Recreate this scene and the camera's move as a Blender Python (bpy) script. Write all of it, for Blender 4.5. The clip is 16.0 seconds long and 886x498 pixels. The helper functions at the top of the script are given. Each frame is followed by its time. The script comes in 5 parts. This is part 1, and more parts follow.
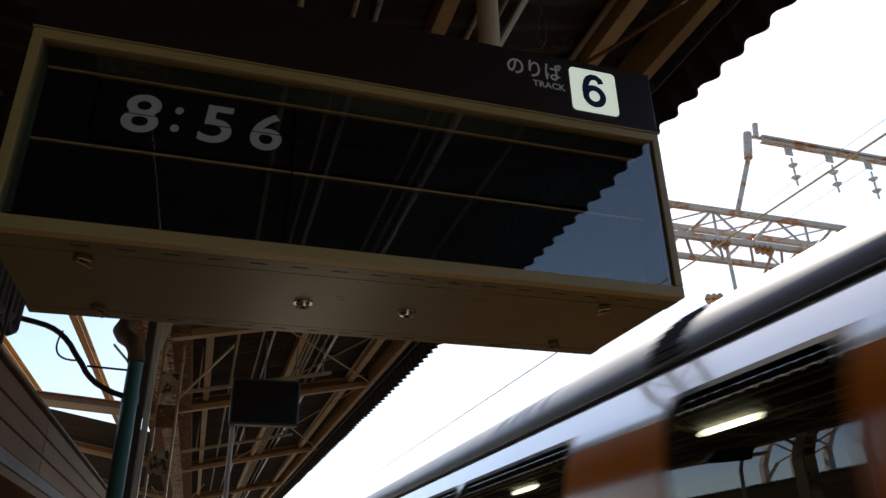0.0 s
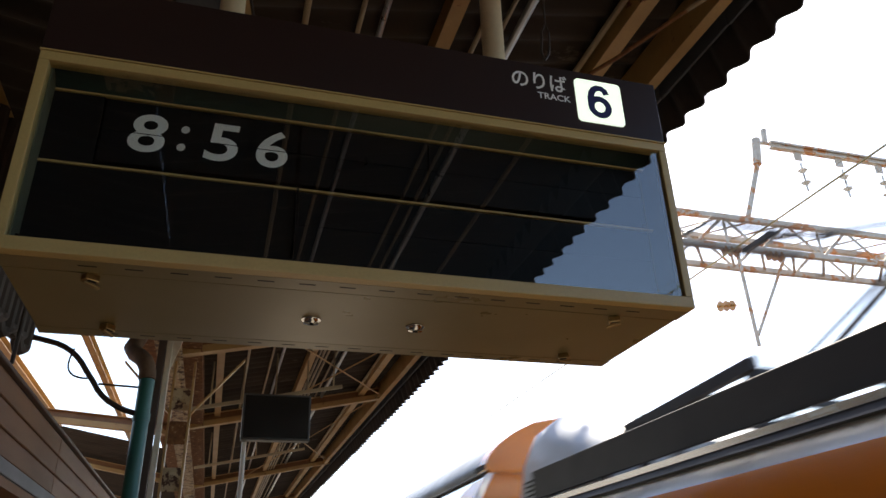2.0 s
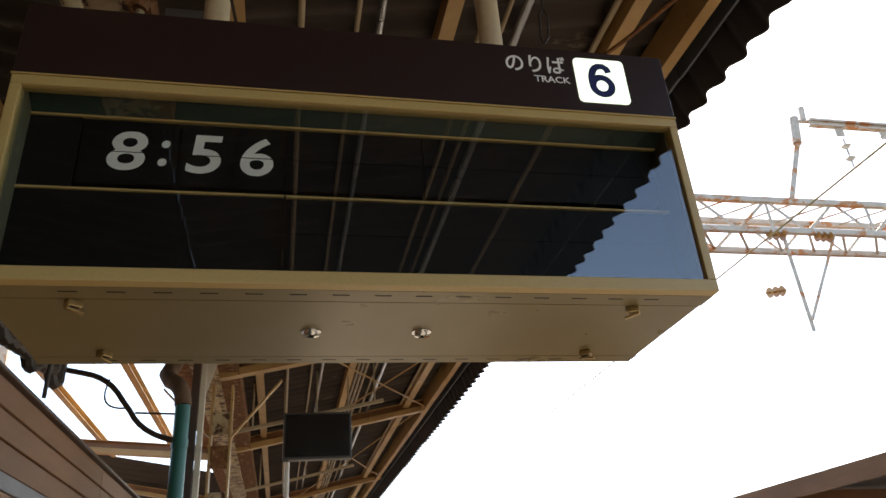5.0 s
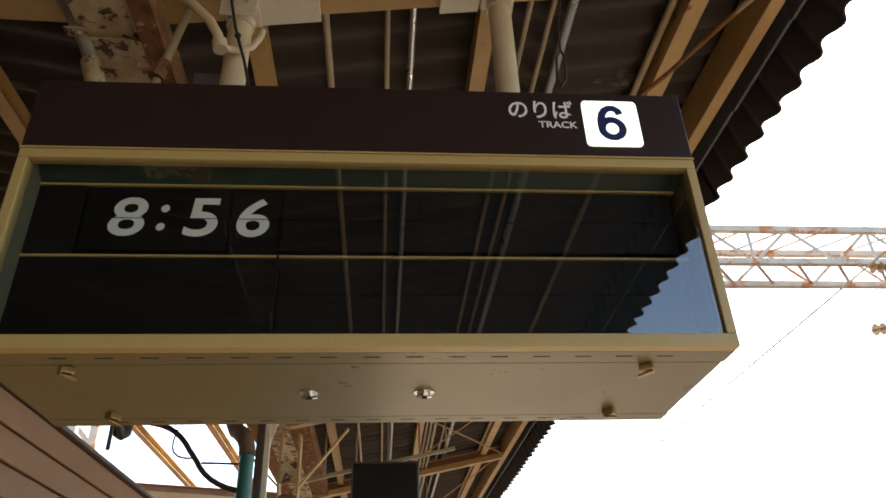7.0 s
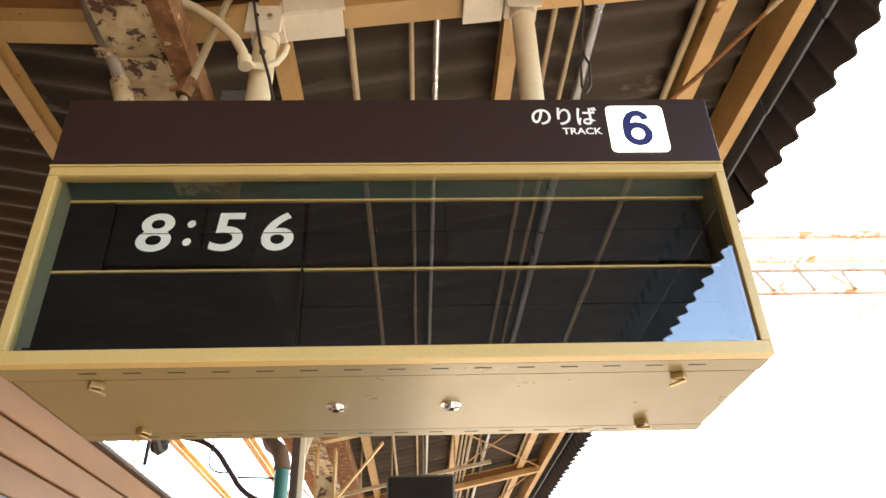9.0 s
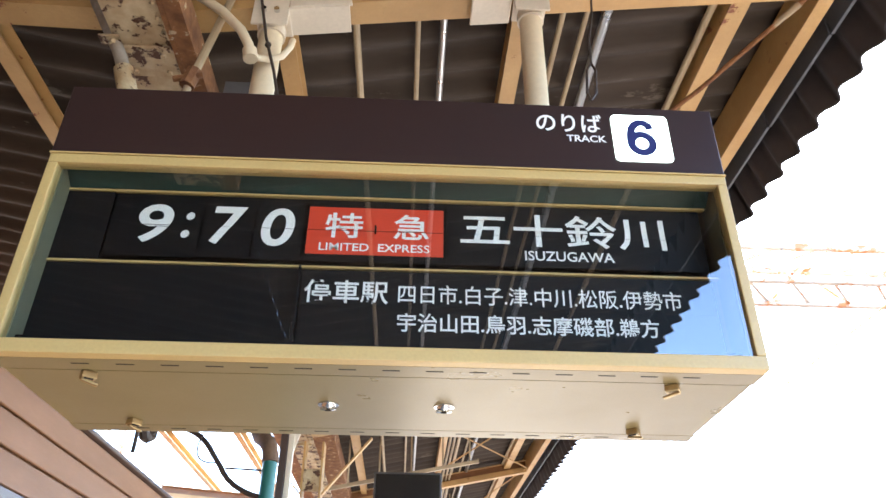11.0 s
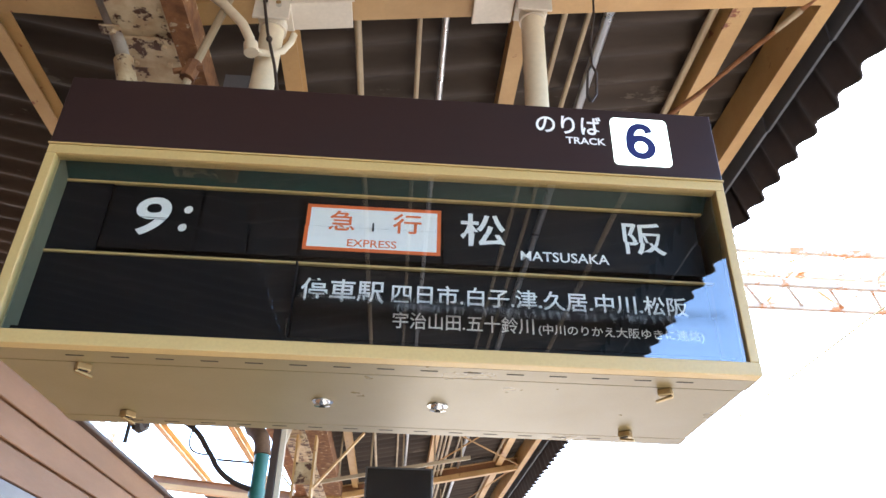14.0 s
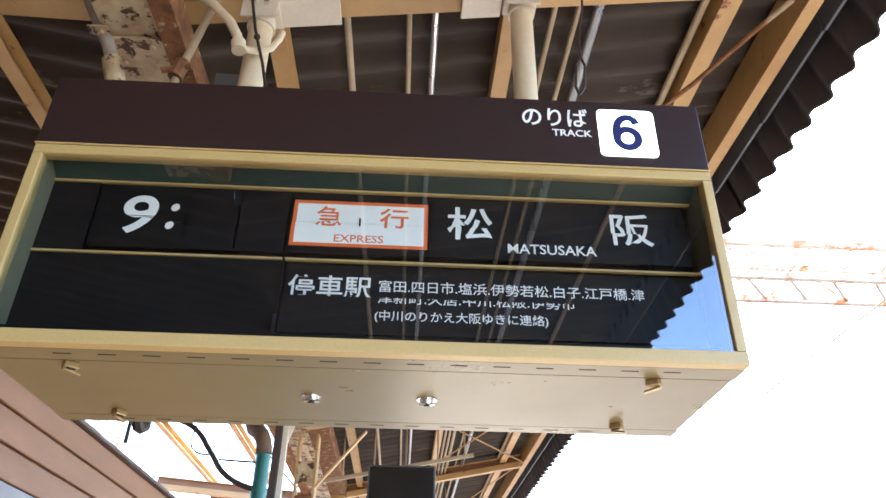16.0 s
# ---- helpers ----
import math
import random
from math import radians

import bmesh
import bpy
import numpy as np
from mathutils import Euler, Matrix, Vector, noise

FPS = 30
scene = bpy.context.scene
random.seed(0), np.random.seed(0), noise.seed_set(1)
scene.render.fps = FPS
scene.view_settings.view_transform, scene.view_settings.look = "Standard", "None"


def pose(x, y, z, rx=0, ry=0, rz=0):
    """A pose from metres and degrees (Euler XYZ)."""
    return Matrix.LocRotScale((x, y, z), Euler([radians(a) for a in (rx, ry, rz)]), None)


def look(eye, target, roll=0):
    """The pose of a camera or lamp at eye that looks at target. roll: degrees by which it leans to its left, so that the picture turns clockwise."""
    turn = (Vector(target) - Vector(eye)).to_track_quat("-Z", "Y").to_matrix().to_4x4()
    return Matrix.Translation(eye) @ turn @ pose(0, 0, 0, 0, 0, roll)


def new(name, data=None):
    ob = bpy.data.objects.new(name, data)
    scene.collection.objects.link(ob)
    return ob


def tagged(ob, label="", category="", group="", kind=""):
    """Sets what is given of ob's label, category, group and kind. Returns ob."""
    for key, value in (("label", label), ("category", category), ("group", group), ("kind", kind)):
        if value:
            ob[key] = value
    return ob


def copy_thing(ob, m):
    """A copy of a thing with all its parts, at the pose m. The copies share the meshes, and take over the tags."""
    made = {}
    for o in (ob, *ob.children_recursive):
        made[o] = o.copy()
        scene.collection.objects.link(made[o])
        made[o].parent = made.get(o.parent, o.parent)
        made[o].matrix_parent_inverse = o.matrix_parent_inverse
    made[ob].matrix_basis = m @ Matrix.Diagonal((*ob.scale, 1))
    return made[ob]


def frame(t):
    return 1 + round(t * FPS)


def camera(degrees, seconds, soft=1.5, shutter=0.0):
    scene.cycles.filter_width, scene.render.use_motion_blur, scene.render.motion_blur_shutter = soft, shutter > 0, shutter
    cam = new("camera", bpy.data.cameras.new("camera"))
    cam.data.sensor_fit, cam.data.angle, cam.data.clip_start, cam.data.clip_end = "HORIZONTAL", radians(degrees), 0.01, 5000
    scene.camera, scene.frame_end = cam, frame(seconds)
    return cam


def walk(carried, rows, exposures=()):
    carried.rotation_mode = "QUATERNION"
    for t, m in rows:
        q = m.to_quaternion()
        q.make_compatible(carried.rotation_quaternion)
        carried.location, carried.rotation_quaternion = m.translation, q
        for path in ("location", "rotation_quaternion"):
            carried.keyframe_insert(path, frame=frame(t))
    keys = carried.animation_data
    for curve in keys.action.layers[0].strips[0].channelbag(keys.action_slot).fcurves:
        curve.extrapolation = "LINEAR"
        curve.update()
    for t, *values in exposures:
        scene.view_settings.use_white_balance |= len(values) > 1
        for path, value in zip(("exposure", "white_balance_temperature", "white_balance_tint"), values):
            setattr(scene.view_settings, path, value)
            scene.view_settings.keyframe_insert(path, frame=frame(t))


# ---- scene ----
cam = camera(62.1, 16.0, 1.5, 0.5)
PATH = [
    (0, (-0.321, -1.47, 1.543), (0.232, 0.258, 2.385), -1.2),
    (0.5, (-0.311, -1.461, 1.542), (0.234, 0.265, 2.391), -1.2),
    (1, (-0.301, -1.465, 1.547), (0.241, 0.26, 2.401), -2.2),
    (1.5, (-0.305, -1.471, 1.55), (0.227, 0.254, 2.413), -2.0),
    (2, (-0.315, -1.47, 1.552), (0.21, 0.253, 2.422), -1.8),
    (2.5, (-0.311, -1.47, 1.552), (0.202, 0.252, 2.43), -1.8),
    (3, (-0.301, -1.465, 1.553), (0.205, 0.264, 2.422), -2.0),
    (3.5, (-0.286, -1.461, 1.556), (0.219, 0.27, 2.421), -2.7),
    (3.7, (-0.281, -1.461, 1.558), (0.224, 0.272, 2.423), -2.8),
    (5.8, (-0.09, -1.367, 1.58), (0.244, 0.372, 2.509), -4.0),
    (6, (-0.06, -1.37, 1.585), (0.264, 0.368, 2.521), -3.2),
    (6.5, (0.01, -1.38, 1.609), (0.23, 0.362, 2.566), -3.5),
    (7, (0.032, -1.391, 1.618), (0.197, 0.33, 2.624), -2.3),
    (7.5, (0.03, -1.393, 1.624), (0.153, 0.315, 2.658), -1.5),
    (8, (0.027, -1.386, 1.626), (0.131, 0.316, 2.672), -1.4),
    (8.5, (0.041, -1.384, 1.624), (0.133, 0.317, 2.672), -1.8),
    (9, (0.056, -1.377, 1.62), (0.128, 0.331, 2.658), -1.8),
    (11.5, (0.044, -1.379, 1.637), (0.135, 0.336, 2.662), 0.6),
    (12, (0.041, -1.377, 1.638), (0.134, 0.343, 2.654), 0.8),
    (12.5, (0.04, -1.383, 1.639), (0.133, 0.337, 2.655), 1.3),
    (13, (0.036, -1.391, 1.642), (0.133, 0.328, 2.659), 1.3),
    (13.5, (0.04, -1.389, 1.641), (0.134, 0.329, 2.66), 1.4),
    (14, (0.045, -1.386, 1.641), (0.14, 0.332, 2.66), 1.4),
    (14.5, (0.038, -1.386, 1.64), (0.131, 0.332, 2.659), 1.3),
    (15, (0.058, -1.39, 1.636), (0.141, 0.33, 2.654), 0.8),
    (15.5, (0.076, -1.393, 1.634), (0.157, 0.326, 2.653), 0.8),
    (16, (0.087, -1.382, 1.631), (0.169, 0.338, 2.648), 0.8),
]
walk(cam, [(t, look(eye, target, roll)) for t, eye, target, roll in PATH],
     exposures=[(0.0, 0.5, 6700, 10), (1.0, 1.05, 6700, 10), (2.0, 1.38, 6800, 10), (3.5, 1.5, 6900, 10), (6.0, 1.65, 7100, 10), (6.5, 1.7, 7100, 10),
                (7.0, 1.9, 7200, 10), (7.5, 2.5, 7200, 10), (8.0, 3.0, 7200, 10), (9.0, 3.55, 7100, 10), (11.5, 3.65, 5700, 11), (12.5, 3.58, 5700, 11),
                (13.5, 3.48, 5700, 11), (16.0, 3.48, 5700, 11)])

# ---- world and sun ----
SUN = Vector((0.36, 0.62, 0.85)).normalized()
world = bpy.data.worlds.new("sky")
scene.world = world
world.use_nodes = True
wn = world.node_tree
sky = wn.nodes.new("ShaderNodeTexSky")
sky.sky_type = "NISHITA"
sky.sun_disc = False
sky.sun_elevation = math.asin(SUN.z)
sky.sun_rotation = math.atan2(SUN.x, SUN.y)
sky.air_density, sky.dust_density, sky.ozone_density = 1.0, 1.2, 1.0
wn.links.new(sky.outputs[0], wn.nodes["Background"].inputs[0])
wn.nodes["Background"].inputs[1].default_value = 0.15
sun_data = bpy.data.lights.new("sun", "SUN")
sun_data.energy, sun_data.angle, sun_data.color = 5.0, radians(0.5), (1.0, 0.93, 0.82)
sun = new("sun", sun_data)
sun.matrix_world = look((30, 30, 30), Vector((30, 30, 30)) - SUN)


# ---- materials ----
def material(name, base, rough=0.6, metal=0.0, second=None, scale=6.0, amount=0.5, grain=90.0, bump=0.15,
             third=None, third_scale=3.0, third_cut=0.62, stretch=(1, 1, 1), coat=0.0, per_object=0.0, specular=0.5):
    """Paint, metal, concrete: two tones by a broad noise, fine grain in bump and gloss, patches of a third tone."""
    m = bpy.data.materials.new(name)
    m.use_nodes = True
    n, l = m.node_tree.nodes, m.node_tree.links
    b = n["Principled BSDF"]
    b.inputs["Metallic"].default_value = metal
    b.inputs["Coat Weight"].default_value = coat
    b.inputs["Specular IOR Level"].default_value = specular
    b.inputs["Coat Roughness"].default_value = 0.06
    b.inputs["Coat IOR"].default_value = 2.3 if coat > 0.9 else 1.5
    tc, mp = n.new("ShaderNodeTexCoord"), n.new("ShaderNodeMapping")
    mp.inputs["Scale"].default_value = stretch
    l.new(tc.outputs["Object"], mp.inputs["Vector"])
    vec = mp.outputs["Vector"]

    def noise_tex(s, detail=5.0, roughness=0.6):
        t = n.new("ShaderNodeTexNoise")
        t.inputs["Scale"].default_value, t.inputs["Detail"].default_value = s, detail
        t.inputs["Roughness"].default_value = roughness
        l.new(vec, t.inputs["Vector"])
        return t.outputs["Fac"]

    def ramp(fac, a, c):
        r = n.new("ShaderNodeMapRange")
        r.inputs["From Min"].default_value, r.inputs["From Max"].default_value = a, c
        l.new(fac, r.inputs["Value"])
        return r.outputs["Result"]

    def mix(fac, a, c):
        x = n.new("ShaderNodeMix")
        x.data_type = "RGBA"
        l.new(fac, x.inputs[0])
        for slot, value in ((6, a), (7, c)):
            if isinstance(value, tuple):
                x.inputs[slot].default_value = (*value, 1)
            else:
                l.new(value, x.inputs[slot])
        return x.outputs[2]

    second = second or tuple(v * (1 - 0.35 * amount) for v in base)
    broad = noise_tex(scale)
    fine = noise_tex(grain, 3.0)
    colour = mix(ramp(broad, 0.35, 0.65), base, second)
    colour = mix(ramp(fine, 0.2, 1.4), colour, tuple(v * 0.7 for v in base))
    if per_object:
        info, hsv = n.new("ShaderNodeObjectInfo"), n.new("ShaderNodeHueSaturation")
        r = n.new("ShaderNodeMapRange")
        r.inputs["To Min"].default_value, r.inputs["To Max"].default_value = 1 - per_object, 1 + per_object
        l.new(info.outputs["Random"], r.inputs["Value"])
        l.new(r.outputs["Result"], hsv.inputs["Value"])
        l.new(colour, hsv.inputs["Color"])
        colour = hsv.outputs["Color"]
    rough_out = n.new("ShaderNodeMapRange")
    rough_out.inputs["To Min"].default_value, rough_out.inputs["To Max"].default_value = max(rough - 0.12, 0.02), min(rough + 0.12, 1)
    l.new(broad, rough_out.inputs["Value"])
    rough_value = rough_out.outputs["Result"]
    height = fine
    if third:
        patch = ramp(noise_tex(third_scale, 8.0, 0.7), third_cut, third_cut + 0.03)
        colour = mix(patch, colour, third)
        add = n.new("ShaderNodeMath")
        add.operation = "SUBTRACT"
        l.new(fine, add.inputs[0])
        l.new(patch, add.inputs[1])
        height = add.outputs[0]
    l.new(colour, b.inputs["Base Color"])
    l.new(rough_value, b.inputs["Roughness"])
    if bump:
        bp = n.new("ShaderNodeBump")
        bp.inputs["Strength"].default_value, bp.inputs["Distance"].default_value = bump, 0.004
        l.new(height, bp.inputs["Height"])
        l.new(bp.outputs["Normal"], b.inputs["Normal"])
    return m


def glow(name, colour, strength):
    m = bpy.data.materials.new(name)
    m.use_nodes = True
    b = m.node_tree.nodes["Principled BSDF"]
    b.inputs["Base Color"].default_value = (*colour, 1)
    b.inputs["Emission Color"].default_value = (*colour, 1)
    b.inputs["Emission Strength"].default_value = strength
    b.inputs["Roughness"].default_value = 0.3
    return m


def glass(name, gloss_head_on, tint):
    """A clear sheet: gloss rises towards grazing view."""
    m = bpy.data.materials.new(name)
    m.use_nodes = True
    n, l = m.node_tree.nodes, m.node_tree.links
    clear, gloss, mix, edge = (n.new("ShaderNode" + k) for k in ("BsdfTransparent", "BsdfGlossy", "MixShader", "LayerWeight"))
    edge.inputs["Blend"].default_value = 0.5
    power, scale = n.new("ShaderNodeMath"), n.new("ShaderNodeMath")
    power.operation, scale.operation = "POWER", "MULTIPLY_ADD"
    power.inputs[1].default_value = 5.0
    scale.inputs[1].default_value, scale.inputs[2].default_value = 1 - gloss_head_on, gloss_head_on
    l.new(edge.outputs["Facing"], power.inputs[0])
    l.new(power.outputs[0], scale.inputs[0])
    clear.inputs[0].default_value = (*tint, 1)
    gloss.inputs["Roughness"].default_value = 0.0
    l.new(scale.outputs[0], mix.inputs[0])
    l.new(clear.outputs[0], mix.inputs[1])
    l.new(gloss.outputs[0], mix.inputs[2])
    l.new(mix.outputs[0], n["Material Output"].inputs["Surface"])
    return m


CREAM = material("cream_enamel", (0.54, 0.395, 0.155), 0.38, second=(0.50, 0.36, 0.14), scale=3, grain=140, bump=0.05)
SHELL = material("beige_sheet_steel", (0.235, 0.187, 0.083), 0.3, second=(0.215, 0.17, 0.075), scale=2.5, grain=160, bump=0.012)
BROWN = material("dark_brown_panel", (0.034, 0.017, 0.015), 0.42, second=(0.029, 0.015, 0.0135), scale=4, grain=200, bump=0.04, specular=0.3)
BLACK = material("black_flap_plastic", (0.005, 0.005, 0.006), 0.5, scale=8, grain=150, bump=0.03, per_object=0.25, specular=0.15)
WHITE = material("white_print", (0.93, 0.93, 0.91), 0.55, scale=20, amount=0.1, grain=200, bump=0.0)
NAVY = material("navy_print", (0.012, 0.018, 0.13), 0.5, scale=20, grain=200, bump=0.0)
ORANGE_PRINT = material("orange_print", (0.80, 0.16, 0.03), 0.5, scale=20, amount=0.15, grain=200, bump=0.0)
RED_PRINT = material("vermilion_print", (0.72, 0.055, 0.015), 0.5, scale=20, amount=0.15, grain=200, bump=0.0)
TEAL = material("teal_reflector", (0.02, 0.05, 0.045), 0.35, scale=5, grain=100, bump=0.03)
DARK = material("dark_slot", (0.015, 0.012, 0.010), 0.7, scale=20, grain=100, bump=0.0)
CHROME = material("chrome", (0.75, 0.75, 0.74), 0.12, 1.0, scale=20, amount=0.1, grain=200, bump=0.0)
BRASS = material("dull_brass", (0.55, 0.42, 0.22), 0.35, 0.9, scale=30, grain=150, bump=0.05)
PIPE = material("cream_pipe_paint", (0.76, 0.64, 0.45), 0.4, second=(0.68, 0.56, 0.38), scale=5, grain=60, bump=0.12,
                third=(0.28, 0.12, 0.05), third_scale=9, third_cut=0.70)
STEEL = material("cream_painted_steel", (0.53, 0.335, 0.128), 0.5, second=(0.40, 0.23, 0.078), scale=3, grain=70, bump=0.15,
                 third=(0.20, 0.06, 0.02), third_scale=8, third_cut=0.63)
# red-brown primer, its tone also carrying the shade of webs above lit flanges
WEB = material("shaded_red_brown_web_paint", (0.30, 0.135, 0.050), 0.6, second=(0.20, 0.085, 0.030), scale=4, grain=60, bump=0.25,
               third=(0.06, 0.025, 0.012), third_scale=6, third_cut=0.66)
RUSTY = material("peeling_painted_girder", (0.58, 0.47, 0.29), 0.6, second=(0.34, 0.21, 0.095), scale=11, grain=38, bump=1.0,
                 third=(0.085, 0.034, 0.016), third_scale=15, third_cut=0.525)
RUST = material("flaking_rust", (0.14, 0.055, 0.020), 0.9, second=(0.32, 0.15, 0.055), scale=18, grain=50, bump=0.9, third=(0.52, 0.40, 0.25), third_scale=18, third_cut=0.60)
WORN = material("worn_grey_pipe", (0.34, 0.31, 0.27), 0.6, second=(0.22, 0.16, 0.11), scale=14, grain=50, bump=0.4, third=(0.15, 0.06, 0.03), third_scale=10, third_cut=0.58)
GREY_PLATE = material("blue_grey_plate", (0.16, 0.16, 0.17), 0.5, scale=5, grain=60, bump=0.06)
LINING = material("olive_case_lining", (0.20, 0.20, 0.13), 0.45, scale=6, grain=80, bump=0.05)
PLATE = material("white_painted_plate", (0.74, 0.66, 0.53), 0.45, scale=6, amount=0.3, grain=80, bump=0.08)
SLATE = material("weathered_slate_sheet", (0.058, 0.040, 0.027), 0.85, second=(0.028, 0.019, 0.013), scale=2.2, grain=40, bump=0.3,
                 third=(0.10, 0.08, 0.062), third_scale=4, third_cut=0.62, stretch=(0.4, 1.6, 1))
FASCIA = material("dark_fascia_sheet", (0.032, 0.024, 0.024), 0.7, second=(0.020, 0.017, 0.018), scale=6, grain=60, bump=0.2, per_object=0.2)
GUTTER = material("blue_grey_board", (0.105, 0.115, 0.135), 0.6, scale=5, grain=60, bump=0.15, per_object=0.2)
PLANK = material("tan_wall_panel", (0.25, 0.112, 0.042), 0.6, specular=0.3, second=(0.175, 0.083, 0.034), scale=2.0, grain=50, bump=0.12, per_object=0.12,
                 stretch=(1, 0.4, 2))
CAP = material("dark_brown_capping", (0.075, 0.045, 0.035), 0.5, scale=4, grain=60, bump=0.15)
SILL = material("grey_metal_band", (0.15, 0.14, 0.14), 0.55, 0.0, scale=3, grain=80, bump=0.08)
GREEN = material("green_downpipe", (0.02, 0.13, 0.11), 0.4, second=(0.03, 0.16, 0.13), scale=6, grain=70, bump=0.08)
WRAP = material("wrapped_elbow", (0.20, 0.12, 0.07), 0.85, second=(0.11, 0.065, 0.04), scale=14, grain=60, bump=0.5)
CABLE = material("dark_cable", (0.040, 0.025, 0.017), 0.6, scale=9, grain=80, bump=0.2)
CONDUIT = material("painted_conduit", (0.42, 0.33, 0.20), 0.5, second=(0.30, 0.22, 0.13), scale=6, grain=80, bump=0.1)
ZINC = material("bare_zinc_conduit", (0.55, 0.55, 0.54), 0.3, 0.85, scale=8, grain=90, bump=0.08)
SCREEN = material("dark_screen", (0.012, 0.010, 0.010), 0.2, scale=5, grain=60, bump=0.0)
CASE = material("dark_monitor_case", (0.06, 0.055, 0.05), 0.45, scale=8, grain=90, bump=0.06)
CONCRETE = material("platform_concrete", (0.19, 0.165, 0.13), 0.9, second=(0.145, 0.125, 0.10), scale=1.5, grain=40, bump=0.3)
BALLAST = material("brown_ballast", (0.14, 0.112, 0.088), 0.95, second=(0.09, 0.074, 0.06), scale=9, grain=30, bump=0.8)
TRUSS = material("rusty_galvanised_truss", (0.62, 0.55, 0.46), 0.55, second=(0.48, 0.40, 0.31), scale=5, grain=40, bump=0.2,
                 third=(0.48, 0.20, 0.06), third_scale=3, third_cut=0.54)
PORCELAIN = material("brown_porcelain", (0.52, 0.26, 0.08), 0.2, scale=8, grain=60, bump=0.05)
PALE = material("pale_porcelain", (0.70, 0.68, 0.62), 0.25, scale=8, grain=60, bump=0.03)
WIRE = material("bronze_wire", (0.45, 0.32, 0.14), 0.4, 0.7, scale=9, grain=50, bump=0.0)
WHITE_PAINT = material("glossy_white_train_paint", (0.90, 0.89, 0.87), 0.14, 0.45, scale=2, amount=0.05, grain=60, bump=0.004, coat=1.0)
ORANGE_PAINT = material("glossy_orange_train_paint", (0.70, 0.19, 0.008), 0.22, scale=2, amount=0.12, grain=60, bump=0.01, coat=0.2)
ROOF_GREY = material("grey_train_roof", (0.27, 0.28, 0.30), 0.42, scale=3, grain=60, bump=0.06)
SHROUD = material("dark_roof_shroud", (0.035, 0.027, 0.026), 0.6, scale=3, grain=60, bump=0.08)
COWL = material("light_grey_cowl", (0.66, 0.68, 0.72), 0.5, scale=3, grain=60, bump=0.06)
ALU = material("bright_aluminium_rail", (0.75, 0.76, 0.78), 0.22, 0.9, scale=6, amount=0.2, grain=80, bump=0.03)
RUBBER = material("black_rubber", (0.012, 0.012, 0.012), 0.6, scale=9, grain=80, bump=0.05)
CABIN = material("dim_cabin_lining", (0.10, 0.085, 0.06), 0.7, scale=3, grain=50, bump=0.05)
SEAT = material("olive_seat_cloth", (0.22, 0.24, 0.04), 0.9, scale=9, grain=120, bump=0.2)
PANEL_GLOW = glow("lit_white_panel", (0.86, 1.0, 0.86), 0.36)
LAMP_GLOW = glow("fluorescent_tube", (1.0, 0.92, 0.75), 6.0)
CLEAR = glass("display_glass", 0.19, (0.95, 0.98, 0.96))
TINTED = glass("tinted_train_glass", 0.16, (0.30, 0.34, 0.28))


# ---- mesh helpers ----
def box(bm, x0, x1, y0, y1, z0, z1, bevel=0.0, segments=1):
    m = Matrix.Translation(((x0 + x1) / 2, (y0 + y1) / 2, (z0 + z1) / 2)) @ Matrix.Diagonal((abs(x1 - x0), abs(y1 - y0), abs(z1 - z0), 1))
    made = bmesh.ops.create_cube(bm, size=1.0, matrix=m)
    if bevel:
        edges = {e for v in made["verts"] for e in v.link_edges}
        bmesh.ops.bevel(bm, geom=list(edges), offset=bevel, segments=segments, affect="EDGES", profile=0.7)


def rod(bm, a, b, r, r2=None, sides=12):
    a, b = Vector(a), Vector(b)
    d = b - a
    m = Matrix.Translation((a + b) / 2) @ d.to_track_quat("Z", "Y").to_matrix().to_4x4()
    bmesh.ops.create_cone(bm, cap_ends=True, segments=sides, radius1=r, radius2=r if r2 is None else r2, depth=d.length, matrix=m)


def bar(bm, a, b, w, h, bevel=0.0):
    """A rectangular bar from a to b, w wide across and h high."""
    a, b = Vector(a), Vector(b)
    d = b - a
    m = Matrix.Translation((a + b) / 2) @ d.to_track_quat("Y", "Z").to_matrix().to_4x4() @ Matrix.Diagonal((w, d.length, h, 1))
    made = bmesh.ops.create_cube(bm, size=1.0, matrix=m)
    if bevel:
        edges = {e for v in made["verts"] for e in v.link_edges}
        bmesh.ops.bevel(bm, geom=list(edges), offset=bevel, segments=1, affect="EDGES")


def tube(bm, points, r, sides=10):
    """A bent pipe swept through points, closed at both ends."""
    pts = [Vector(p) for p in points]
    ways = [(b - a).normalized() for a, b in zip(pts, pts[1:])]
    normal = ways[0].orthogonal().normalized()
    rings = []
    for i, p in enumerate(pts):
        d = (ways[max(i - 1, 0)] + ways[min(i, len(ways) - 1)]).normalized()
        normal = (normal - d * normal.dot(d)).normalized()
        side = d.cross(normal)
        rings.append([bm.verts.new(p + (normal * math.cos(a) + side * math.sin(a)) * r) for a in (2 * math.pi * k / sides for k in range(sides))])
    for p, q in zip(rings, rings[1:]):
        for k in range(sides):
            j = (k + 1) % sides
            bm.faces.new((p[k], p[j], q[j], q[k]))
    bm.faces.new(rings[0])
    bm.faces.new(rings[-1])


def curve_points(a, b, c, n=8):
    a, b, c = Vector(a), Vector(b), Vector(c)
    return [a * (1 - t) ** 2 + b * 2 * t * (1 - t) + c * t * t for t in (i / n for i in range(n + 1))]


